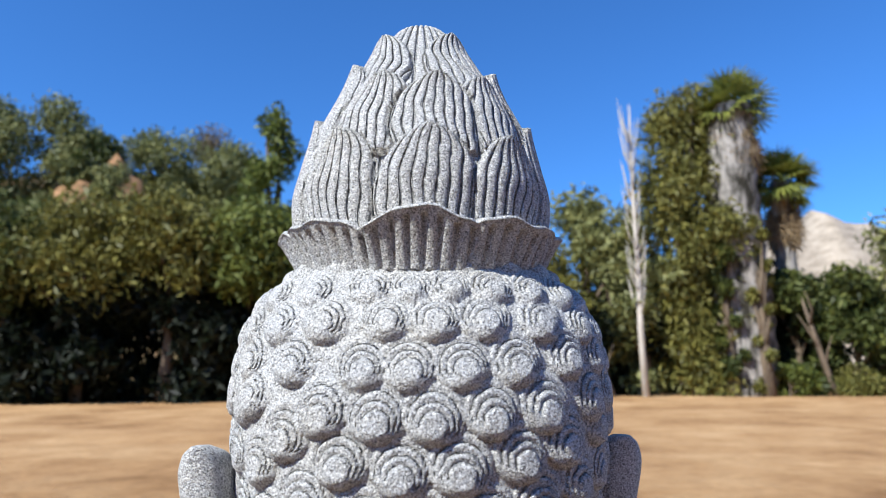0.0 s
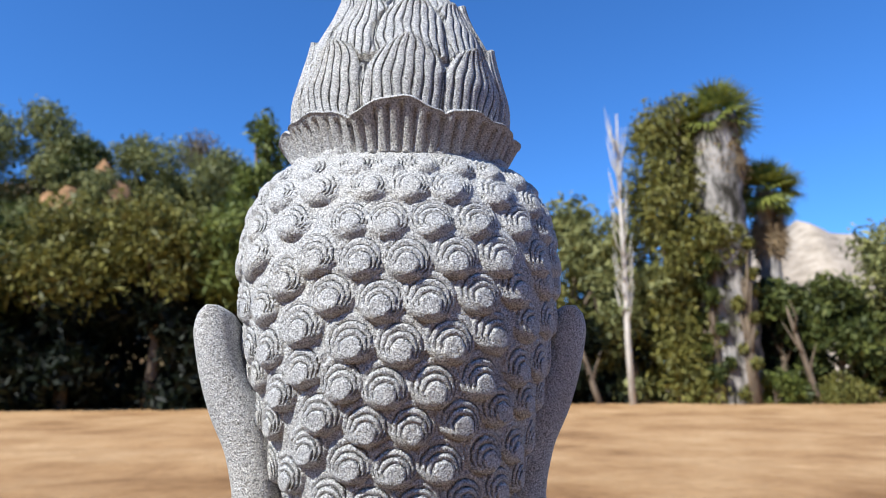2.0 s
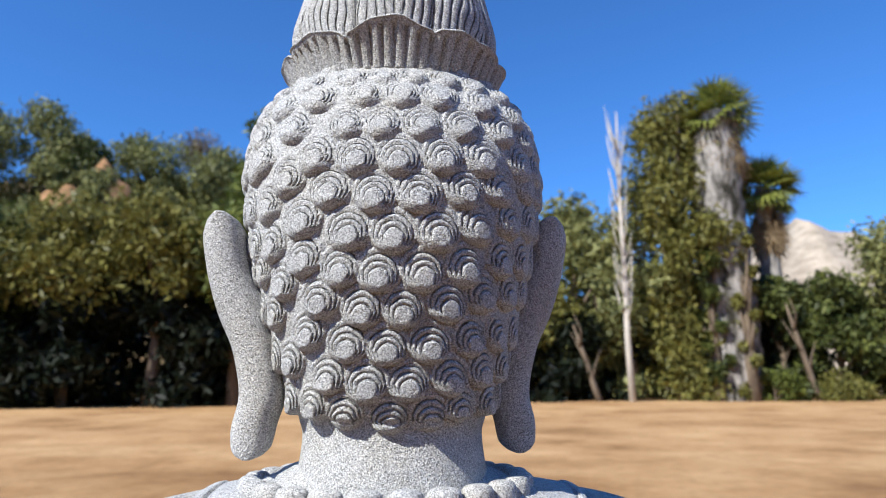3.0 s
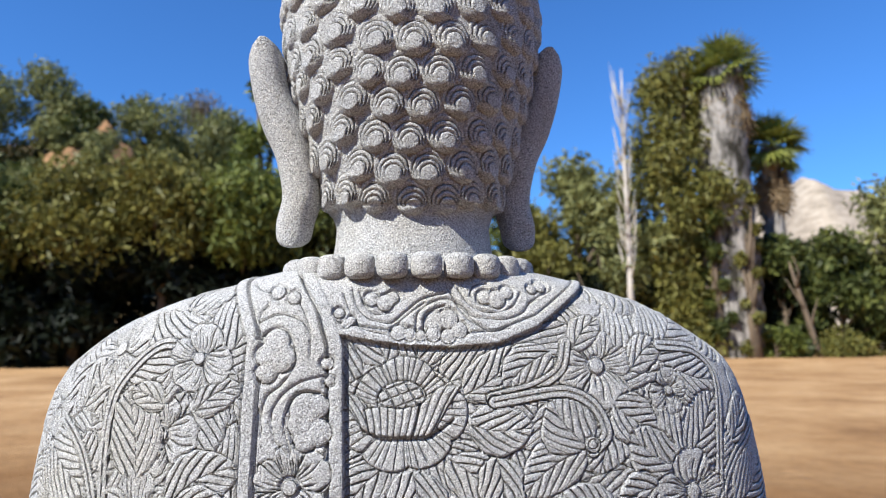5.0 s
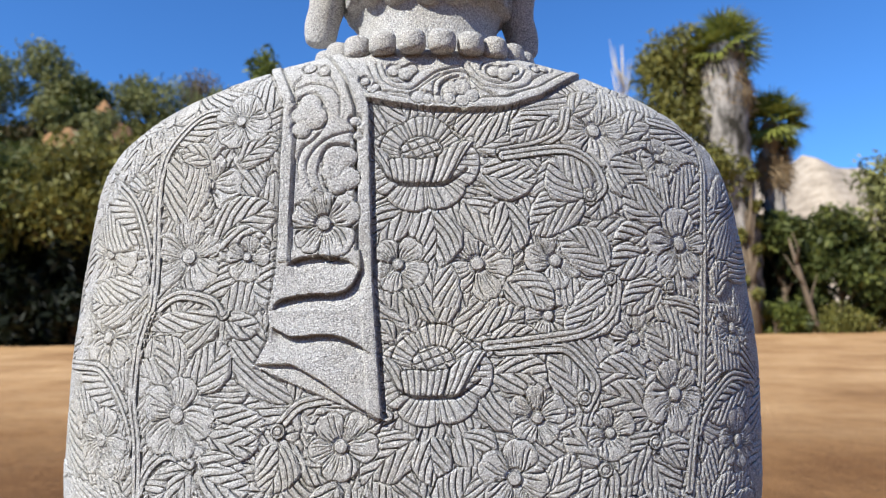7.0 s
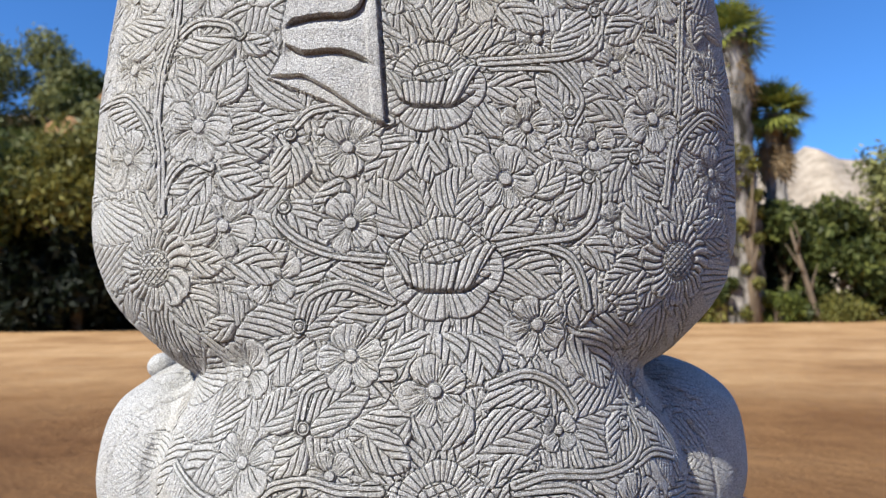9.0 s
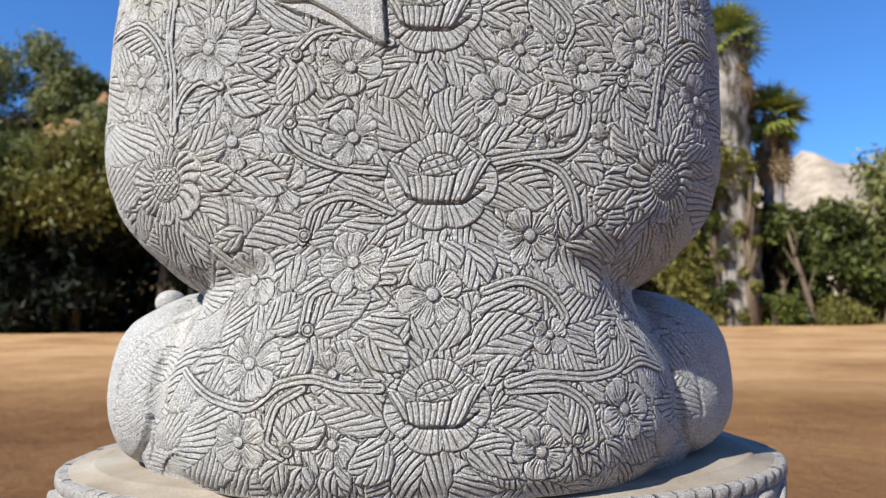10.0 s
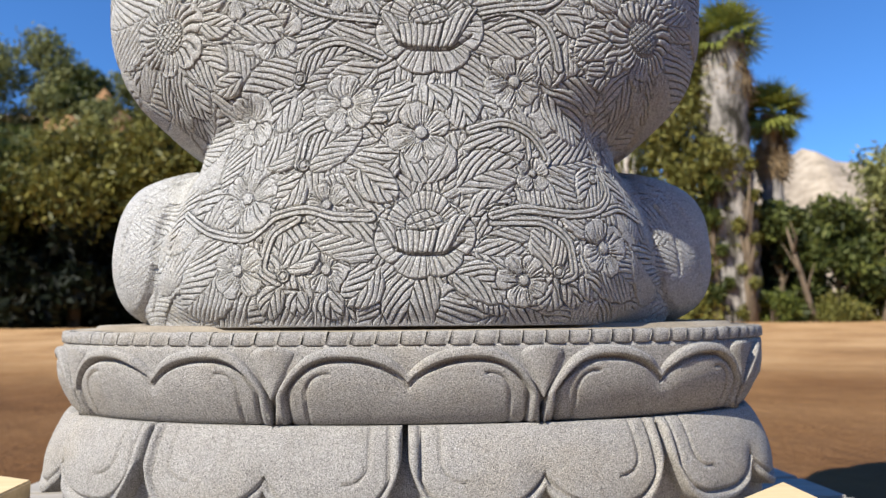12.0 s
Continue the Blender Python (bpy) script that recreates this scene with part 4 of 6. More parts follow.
    def bosses(self, lobes, height):
        """Rounded lobes that run together into trefoils, set off by a sunk outline."""
        lo, hi = np.searchsorted(self.v, [min(q[1] - 2 * q[2] for q in lobes), max(q[1] + 2 * q[2] for q in lobes)])
        S, V = self.S[lo:hi], self.v[lo:hi][:, None]
        f = np.full(S.shape, -1.0)
        for s, v, r in lobes:
            f = np.maximum(f, 1.28 * r - np.hypot(S - s, V - v))
        H, E = self.H[lo:hi], self.edge[lo:hi]
        m = f > 0
        H[m] = (0.0018 + height * smoothstep(0.0, 0.0040, f))[m]
        near = (f > -0.004) & ~m
        H[near] -= (0.0026 * np.exp(-((f + 0.0012) / 0.0012) ** 2))[near]
        E[m] = Relief.FAR
        both = f > -0.003
        E[both] = np.minimum(E, np.abs(f + 0.0006) + 0.0005)[both]


def blend(a, b, k=60.0):
    m = np.maximum(a, b)
    return m * ((a / m) ** k + (b / m) ** k) ** (1 / k)


def supers(cphi, sphi, A, B, n):
    return (np.abs(sphi / A) ** n + np.abs(cphi / B) ** n) ** (-1 / n)


statue_v, statue_f, statue_l = [], [], []


def add_surface(P, wrap=False, caps=True, lines=None):
    """Appends a grid of points, rows from the bottom up, to the statue; lines: phase, depth and outline distance of the chisel marks."""
    lay = np.zeros(P.shape[:2] + (3,))
    lay[..., 2] = Relief.FAR
    if lines is not None:
        n = lines[0].shape[1]
        for k in range(3):
            lay[:, :n, k] = lines[k]
    statue_l.append(lay.reshape(-1, 3))
    rows, cols = P.shape[:2]
    o = sum(len(q) for q in statue_v)
    statue_v.append(P.reshape(-1, 3))
    statue_f.append(grid_faces(rows, cols, o, wrap))
    if caps and wrap:
        for r0, back in ((0, True), (rows - 1, False)):
            c = P[r0].mean(0)
            oc = sum(len(q) for q in statue_v)
            statue_v.append(c[None, :])
            statue_l.append(np.array([[0, 0, Relief.FAR]]))
            i = np.arange(cols)
            j = (i + 1) % cols
            tri = np.stack([o + r0 * cols + (j if back else i), o + r0 * cols + (i if back else j), np.full(cols, oc), np.full(cols, oc)], 1)
            statue_t.append(tri[:, :3])


statue_t = []


def around(dense, coarse, reach):
    """Turns round the axis, 0 facing the walk: close together within reach, wider beyond."""
    return np.concatenate([np.linspace(-reach, reach, dense), np.linspace(reach, 2 * math.pi - reach, coarse + 2)[1:-1]])


def normals_of(P):
    du = np.roll(P, -1, 1) - np.roll(P, 1, 1)
    dv = np.gradient(P, axis=0)
    n = np.cross(du, dv)
    return n / (np.linalg.norm(n, axis=2)[..., None] + 1e-12)


# trunk and arms
UPPER = [(0.42, 0.05, 0.15), (0.56, 0.12, 0.1), (0.6, 0.19, 0.06), (0.63, 0.264, 0.03), (0.66, 0.302, 0.014), (0.69, 0.333, 0.01), (0.72, 0.352, 0.009), (0.78, 0.367, 0.007), (0.88, 0.368, 0.006), (0.97, 0.361, 0.008), (1.03, 0.354, 0.009), (1.08, 0.345, 0.011), (1.11, 0.331, 0.013), (1.135, 0.303, 0.016), (1.158, 0.264, 0.022), (1.177, 0.216, 0.028), (1.190, 0.16, 0.036), (1.202, 0.105, 0.05), (1.215, 0.07, 0.07)]
WAIST = [(0.42, 0.258, 0.020), (0.445, 0.282, 0.008), (0.48, 0.296, 0.004), (0.52, 0.292, 0.004), (0.56, 0.276, 0.004), (0.60, 0.254, 0.005), (0.64, 0.245, 0.007), (0.70, 0.20, 0.03), (0.75, 0.10, 0.10), (1.3, 0.05, 0.16)]
SKIRT = [(0.42, 0.315, 0.092), (0.45, 0.330, 0.084), (0.50, 0.333, 0.086), (0.55, 0.323, 0.094), (0.59, 0.305, 0.110), (0.62, 0.24, 0.135), (0.66, 0.12, 0.16), (1.3, 0.05, 0.18)]
CENTRE = [(0.42, 0.21), (1.10, 0.21), (1.17, 0.17), (1.215, 0.12)]

zf = np.linspace(0.4215, 1.2145, 4000)
ua, ub = curve_of(UPPER, zf)
ms = np.concatenate([[0], np.cumsum(np.sqrt(np.diff(zf) ** 2 + 0.35 * np.diff(np.where(zf > 0.9, ua, 0.36)) ** 2 + np.diff(np.where(zf > 0.9, ub, 0)) ** 2))])
BODY_ROWS, BODY_COLS = 820, 850
zr = np.interp(np.linspace(0, ms[-1], BODY_ROWS), ms, zf)
phi = around(BODY_COLS, 60, radians(104))
cp, sp_ = np.cos(phi)[None, :], np.sin(phi)[None, :]
A1, Y1 = curve_of(UPPER, zr)
A2, Y2 = curve_of(WAIST, zr)
A3, Y3 = curve_of(SKIRT, zr)
(C1,) = curve_of(CENTRE, zr)
A1, Y1, A2, Y2, A3, Y3, C1 = (q[:, None] for q in (A1, Y1, A2, Y2, A3, Y3, C1))
nn_ = np.where(zr > 1.12, 2.5 - 0.4 * smoothstep(1.12, 1.2, zr), 2.5)[:, None]
R = supers(cp, sp_, A1, C1 - Y1, nn_)
R = blend(R, supers(cp, sp_, A2, np.maximum(C1 - Y2, 0.03), 2.45))
R = blend(R, supers(cp, sp_, A3, np.maximum(C1 - Y3, 0.03), 2.2), 26.0)      # cloth spread from hip to knee
for side in (-1, 1):                       # folded knees
    kx, ky, kz, rx, ry, rz = side * 0.245, 0.335, 0.522, 0.132 if side < 0 else 0.165, 0.19, 0.112
    k2 = 1 - np.abs((zr - kz) / rz) ** (2.8 if side < 0 else 3.2)
    k2 = np.clip(k2, 0, None)[:, None] ** 0.42
    dx, dy = sp_, -cp
    ox, oy = -kx, (0.21 - ky)
    a = (dx / rx) ** 2 + (dy / ry) ** 2
    b = 2 * (ox * dx / rx**2 + oy * dy / ry**2)
    c = (ox / rx) ** 2 + (oy / ry) ** 2 - k2**2
    disc = b * b - 4 * a * c
    rk = np.where((disc > 0) & (k2 > 0), (-b + np.sqrt(np.clip(disc, 0, None))) / (2 * a), 0.01)
    R = blend(R, np.clip(rk, 0.01, None), 7.5)
BASE = np.stack([R * sp_ - 0.004 - 0.003 * smoothstep(0.95, 0.75, zr)[:, None], C1 - R * cp, np.broadcast_to(zr[:, None], R.shape)], -1)
seg = np.linalg.norm(np.diff(BASE[:, :, :2], axis=1), axis=2)
S_ = np.concatenate([np.zeros((BODY_ROWS, 1)), np.cumsum(seg, 1)], 1)
S_ -= S_[:, BODY_COLS // 2 - 1 : BODY_COLS // 2].mean(1)[:, None]
v_of_z = np.concatenate([[0], np.cumsum(np.hypot(np.diff(zr), np.diff(np.where(zr > 0.95, Y1[:, 0], 0))))]) + zr[0]
rel = Relief(S_[:, :BODY_COLS], v_of_z)


def at(x, z):
    """Arc lengths of a place on the back given by its x and height."""
    i = int(np.clip(np.searchsorted(zr, z), 0, BODY_ROWS - 1))
    row = BASE[i, :BODY_COLS, 0]
    j0, j1 = int(np.argmin(row)), int(np.argmax(row))
    return float(np.interp(x, row[j0 : j1 + 1], S_[i, j0 : j1 + 1])), float(v_of_z[i])


LOTUSES = [(-0.006, 1.080, 0.051), (0.002, 0.895, 0.050), (0.010, 0.724, 0.055), (0.004, 0.512, 0.050)]
ROSETTES = [(-0.265, 0.728, 0.037), (0.245, 0.731, 0.038)]
FLOWERS_LEFT = [(-0.246, 1.131, 0.028), (-0.170, 1.122, 0.024), (-0.198, 1.063, 0.028), (-0.214, 0.998, 0.031), (-0.299, 1.008, 0.032), (-0.160, 0.996, 0.018), (-0.295, 0.928, 0.027), (-0.220, 0.861, 0.031),
                (-0.297, 0.837, 0.028), (-0.205, 0.817, 0.017), (-0.193, 0.764, 0.028), (-0.148, 0.717, 0.026), (-0.074, 0.764, 0.025), (-0.077, 0.834, 0.026), (-0.310, 1.085, 0.024)]
FLOWERS_RIGHT = [(0.154, 1.112, 0.029), (0.220, 1.090, 0.018), (-0.028, 0.987, 0.022), (0.041, 0.987, 0.027), (0.111, 0.989, 0.024), (0.236, 1.007, 0.031), (0.181, 0.919, 0.023), (0.220, 0.870, 0.028),
                 (0.295, 0.928, 0.024), (0.292, 0.822, 0.025), (0.090, 0.854, 0.023), (0.155, 0.839, 0.020), (0.069, 0.805, 0.027), (0.103, 0.941, 0.021), (0.179, 0.763, 0.020), (0.120, 0.760, 0.016), (0.305, 1.03, 0.024)]
FLOWERS_LOW = [(-0.173, 0.630, 0.025), (-0.173, 0.550, 0.028), (-0.074, 0.644, 0.027), (-0.092, 0.540, 0.021), (0.097, 0.669, 0.026), (0.001, 0.612, 0.028), (0.114, 0.574, 0.017), (0.191, 0.500, 0.027),
               (0.204, 0.610, 0.020), (-0.182, 0.477, 0.025), (-0.092, 0.476, 0.022), (0.102, 0.465, 0.024)]
CURLS = [(-0.130, 0.848), (-0.180, 0.948), (-0.135, 0.779), (0.146, 1.050), (0.221, 0.966), (0.197, 0.829), (0.149, 0.808), (0.132, 0.869), (0.161, 0.974), (-0.121, 0.671), (-0.116, 0.580), (0.182, 0.575), (-0.134, 0.470), (0.138, 0.474)]

# leaves by their foot, tip and half width
LEAVES_LEFT_SHOULDER = [(-0.180, 1.125, -0.236, 1.101, 0.016), (-0.175, 1.120, -0.137, 1.098, 0.010), (-0.170, 1.080, -0.135, 1.100, 0.012), (-0.217, 1.029, -0.230, 1.094, 0.020), (-0.190, 1.008, -0.136, 1.038, 0.014), (-0.186, 1.001, -0.141, 1.006, 0.010), (-0.272, 1.120, -0.287, 1.075, 0.014), (-0.316, 1.067, -0.263, 1.019, 0.014), (-0.247, 1.101, -0.256, 1.073, 0.010), (-0.196, 1.085, -0.226, 1.096, 0.009), (-0.259, 1.098, -0.256, 1.124, 0.009)]
LEAVES_LEFT_ARM = [(-0.183, 0.945, -0.244, 0.933, 0.016), (-0.178, 0.943, -0.148, 0.932, 0.010), (-0.219, 0.893, -0.240, 0.927, 0.013), (-0.206, 0.882, -0.180, 0.922, 0.016), (-0.190, 0.860, -0.142, 0.851, 0.014), (-0.190, 0.843, -0.147, 0.836, 0.011), (-0.258, 0.964, -0.320, 0.965, 0.010), (-0.330, 0.889, -0.272, 0.862, 0.011), (-0.206, 0.817, -0.250, 0.790, 0.015), (-0.199, 0.822, -0.158, 0.812, 0.011), (-0.198, 0.812, -0.155, 0.799, 0.009), (-0.208, 0.812, -0.221, 0.778, 0.010), (-0.237, 0.751, -0.204, 0.780, 0.017), (-0.229, 0.738, -0.191, 0.729, 0.011), (-0.266, 0.761, -0.316, 0.812, 0.016), (-0.274, 0.758, -0.361, 0.774, 0.013)]
LEAVES_LEFT_BACK = [(-0.129, 0.837, -0.140, 0.798, 0.016), (-0.138, 0.780, -0.100, 0.738, 0.018), (-0.168, 0.730, -0.133, 0.744, 0.013), (-0.185, 0.729, -0.139, 0.716, 0.012), (-0.043, 0.861, -0.104, 0.841, 0.014), (-0.014, 0.840, -0.057, 0.801, 0.017), (-0.002, 0.840, 0.006, 0.800, 0.014), (0.023, 0.842, 0.044, 0.811, 0.016), (-0.016, 0.755, -0.053, 0.802, 0.018), (-0.080, 0.802, -0.107, 0.777, 0.012), (-0.107, 0.822, -0.087, 0.808, 0.010), (-0.038, 0.730, -0.067, 0.752, 0.013)]
LEAVES_MIDDLE = [(0.005, 0.935, 0.009, 0.991, 0.020), (0.032, 0.920, 0.079, 0.949, 0.015), (-0.017, 0.932, -0.042, 0.968, 0.014), (-0.032, 0.923, -0.050, 0.937, 0.008), (0.047, 0.905, 0.097, 0.919, 0.013), (0.053, 0.892, 0.103, 0.884, 0.012), (-0.019, 1.038, -0.050, 1.005, 0.015), (0.001, 1.034, 0.001, 0.983, 0.019), (0.030, 1.042, 0.066, 1.004, 0.016), (0.067, 1.043, 0.069, 0.995, 0.016), (0.046, 1.068, 0.096, 1.065, 0.016), (0.044, 1.091, 0.087, 1.126, 0.014), (0.114, 1.124, 0.077, 1.095, 0.015), (0.020, 0.766, 0.039, 0.813, 0.021), (0.049, 0.744, 0.099, 0.770, 0.016), (0.065, 0.972, 0.106, 0.949, 0.012)]
LEAVES_RIGHT_SHOULDER = [(0.139, 1.046, 0.091, 1.016, 0.013), (0.142, 1.049, 0.115, 1.085, 0.019), (0.213, 1.116, 0.277, 1.098, 0.019), (0.166, 1.080, 0.203, 1.060, 0.017), (0.235, 1.035, 0.266, 1.086, 0.020), (0.218, 1.030, 0.182, 1.057, 0.017), (0.204, 1.014, 0.167, 1.004, 0.013), (0.197, 0.997, 0.163, 0.979, 0.014), (0.160, 0.982, 0.118, 1.011, 0.017), (0.282, 0.989, 0.336, 1.047, 0.014), (0.284, 1.044, 0.306, 1.084, 0.011), (0.185, 1.109, 0.216, 1.131, 0.011), (0.134, 1.127, 0.160, 1.150, 0.010)]
LEAVES_RIGHT_ARM = [(0.161, 0.971, 0.121, 0.925, 0.018), (0.210, 0.968, 0.173, 0.944, 0.015), (0.209, 0.952, 0.253, 0.907, 0.019), (0.221, 0.895, 0.198, 0.931, 0.016), (0.191, 0.884, 0.145, 0.890, 0.015), (0.193, 0.855, 0.147, 0.873, 0.012), (0.129, 0.863, 0.106, 0.911, 0.015), (0.275, 0.959, 0.293, 0.992, 0.011), (0.307, 0.871, 0.257, 0.846, 0.014), (0.148, 0.806, 0.122, 0.769, 0.016), (0.145, 0.814, 0.114, 0.840, 0.013), (0.095, 0.789, 0.123, 0.820, 0.013), (0.194, 0.830, 0.160, 0.797, 0.016), (0.193, 0.818, 0.218, 0.780, 0.017), (0.202, 0.825, 0.233, 0.806, 0.011), (0.213, 0.755, 0.191, 0.788, 0.016)]
LEAVES_RIGHT_ELBOW = [(0.210, 0.736, 0.167, 0.718, 0.013), (0.206, 0.721, 0.163, 0.703, 0.012), (0.141, 0.744, 0.171, 0.723, 0.013), (0.245, 0.764, 0.229, 0.796, 0.013), (0.255, 0.764, 0.282, 0.794, 0.013), (0.268, 0.753, 0.315, 0.765, 0.012), (0.220, 0.710, 0.200, 0.686, 0.011), (0.243, 0.703, 0.242, 0.676, 0.012), (0.267, 0.711, 0.318, 0.668, 0.012), (-0.258, 0.762, -0.242, 0.793, 0.011)]
LEAVES_WAIST_LEFT = [(-0.118, 0.665, -0.060, 0.700, 0.018), (-0.042, 0.680, -0.093, 0.666, 0.014), (-0.127, 0.654, -0.148, 0.620, 0.018), (-0.155, 0.580, -0.126, 0.613, 0.016), (-0.113, 0.579, -0.060, 0.616, 0.018), (-0.018, 0.590, -0.074, 0.575, 0.016), (-0.004, 0.663, -0.046, 0.627, 0.016), (-0.116, 0.569, -0.147, 0.542, 0.015), (-0.060, 0.576, -0.024, 0.546, 0.015), (-0.182, 0.676, -0.213, 0.667, 0.010), (-0.137, 0.478, -0.147, 0.517, 0.014), (-0.133, 0.477, -0.101, 0.503, 0.013), (-0.040, 0.497, -0.106, 0.513, 0.016), (-0.042, 0.478, -0.075, 0.444, 0.016), (-0.140, 0.461, -0.152, 0.429, 0.012), (-0.120, 0.456, -0.118, 0.432, 0.010), (-0.090, 0.455, -0.080, 0.429, 0.011)]
LEAVES_WAIST_RIGHT = [(0.006, 0.561, 0.004, 0.612, 0.023), (0.042, 0.595, 0.105, 0.598, 0.015), (0.030, 0.661, 0.046, 0.618, 0.017), (0.007, 0.663, 0.019, 0.631, 0.014), (0.137, 0.667, 0.136, 0.698, 0.011), (0.131, 0.661, 0.168, 0.612, 0.018), (0.190, 0.584, 0.170, 0.544, 0.017), (0.195, 0.584, 0.226, 0.544, 0.013), (0.036, 0.556, 0.099, 0.577, 0.017), (0.129, 0.569, 0.160, 0.539, 0.015), (0.049, 0.525, 0.089, 0.546, 0.012), (0.054, 0.503, 0.114, 0.518, 0.016), (0.053, 0.492, 0.105, 0.490, 0.012), (0.032, 0.471, 0.081, 0.446, 0.015), (0.132, 0.473, 0.117, 0.519, 0.017), (0.132, 0.468, 0.124, 0.435, 0.014), (0.145, 0.466, 0.159, 0.438, 0.012), (0.165, 0.472, 0.179, 0.446, 0.012)]

rng_s = np.random.default_rng(4)
blooms = [(*at(x, z), r, kind) for kind, group in (("f", FLOWERS_LEFT + FLOWERS_RIGHT + FLOWERS_LOW), ("r", ROSETTES), ("l", LOTUSES)) for x, z, r in group]
BL = np.array([(s, v, r) for s, v, r, _ in blooms])
# an undergrowth of broad leaves, each turned away from the bloom nearest to it
for row in range(14):
    for col in range(-9, 10):
        s = (col + 0.5 * (row % 2)) * 0.064 + 0.009 * rng_s.normal()
        v = 0.43 + row * 0.060 + 0.009 * rng_s.normal()
        d = np.hypot(BL[:, 0] - s, BL[:, 1] - v) - BL[:, 2]
        j = int(np.argmin(d))
        a = math.atan2(v - BL[j, 1], s - BL[j, 0]) + 0.35 * rng_s.normal()
        ln = 0.096 + 0.016 * rng_s.random()
        rel.leaf(s - 0.45 * ln * math.cos(a), v - 0.45 * ln * math.sin(a), a, ln, 0.043, 0.0005 * rng_s.normal())
for s, v, r, kind in sorted(blooms, key=lambda q: -q[2]):
    n = {"f": 0, "r": 10, "l": 9}[kind]
    for k in range(n):
        a = math.pi / 2 + 2 * math.pi * (k + 0.5) / n + 0.10 * rng_s.normal()
        reach = (0.95 + 0.2 * rng_s.random()) * {"r": 0.056, "l": 0.060}[kind]
        rel.leaf(s + 0.72 * r * math.cos(a), v + 0.72 * r * math.sin(a), a, reach + 0.25 * r, {"r": 0.027, "l": 0.032}[kind] + 0.003 * rng_s.random(), 0.0004 * rng_s.normal())
def bloom(s, v, r):
    petals = 4 if r < 0.02 or (s * 733 + v * 389) % 1 < 0.3 else 5
    rel.flower(s, v, r * 1.16, petals, 6.28 * ((s * 91 + v * 57) % 1))


# some flowers lie under the leaves round them, the rest over them
under = [q for q in blooms if q[3] == "f" and (q[0] * 311 + q[1] * 173) % 1 < 0.42]
for s, v, r, kind in under:
    bloom(s, v, r)
for group in (LEAVES_LEFT_SHOULDER, LEAVES_LEFT_ARM, LEAVES_LEFT_BACK, LEAVES_MIDDLE, LEAVES_RIGHT_SHOULDER, LEAVES_RIGHT_ARM, LEAVES_RIGHT_ELBOW, LEAVES_WAIST_LEFT, LEAVES_WAIST_RIGHT):
    for x0, z0, x1, z1, w in group:
        (s0, v0), (s1, v1) = at(x0, z0), at(x1, z1)
        ln = math.hypot(s1 - s0, v1 - v0)
        rel.leaf(s0, v0, math.atan2(v1 - v0, s1 - s0), ln * 1.04, max(w * 1.5, 0.44 * ln), 0.0010 + 0.0004 * rng_s.normal())
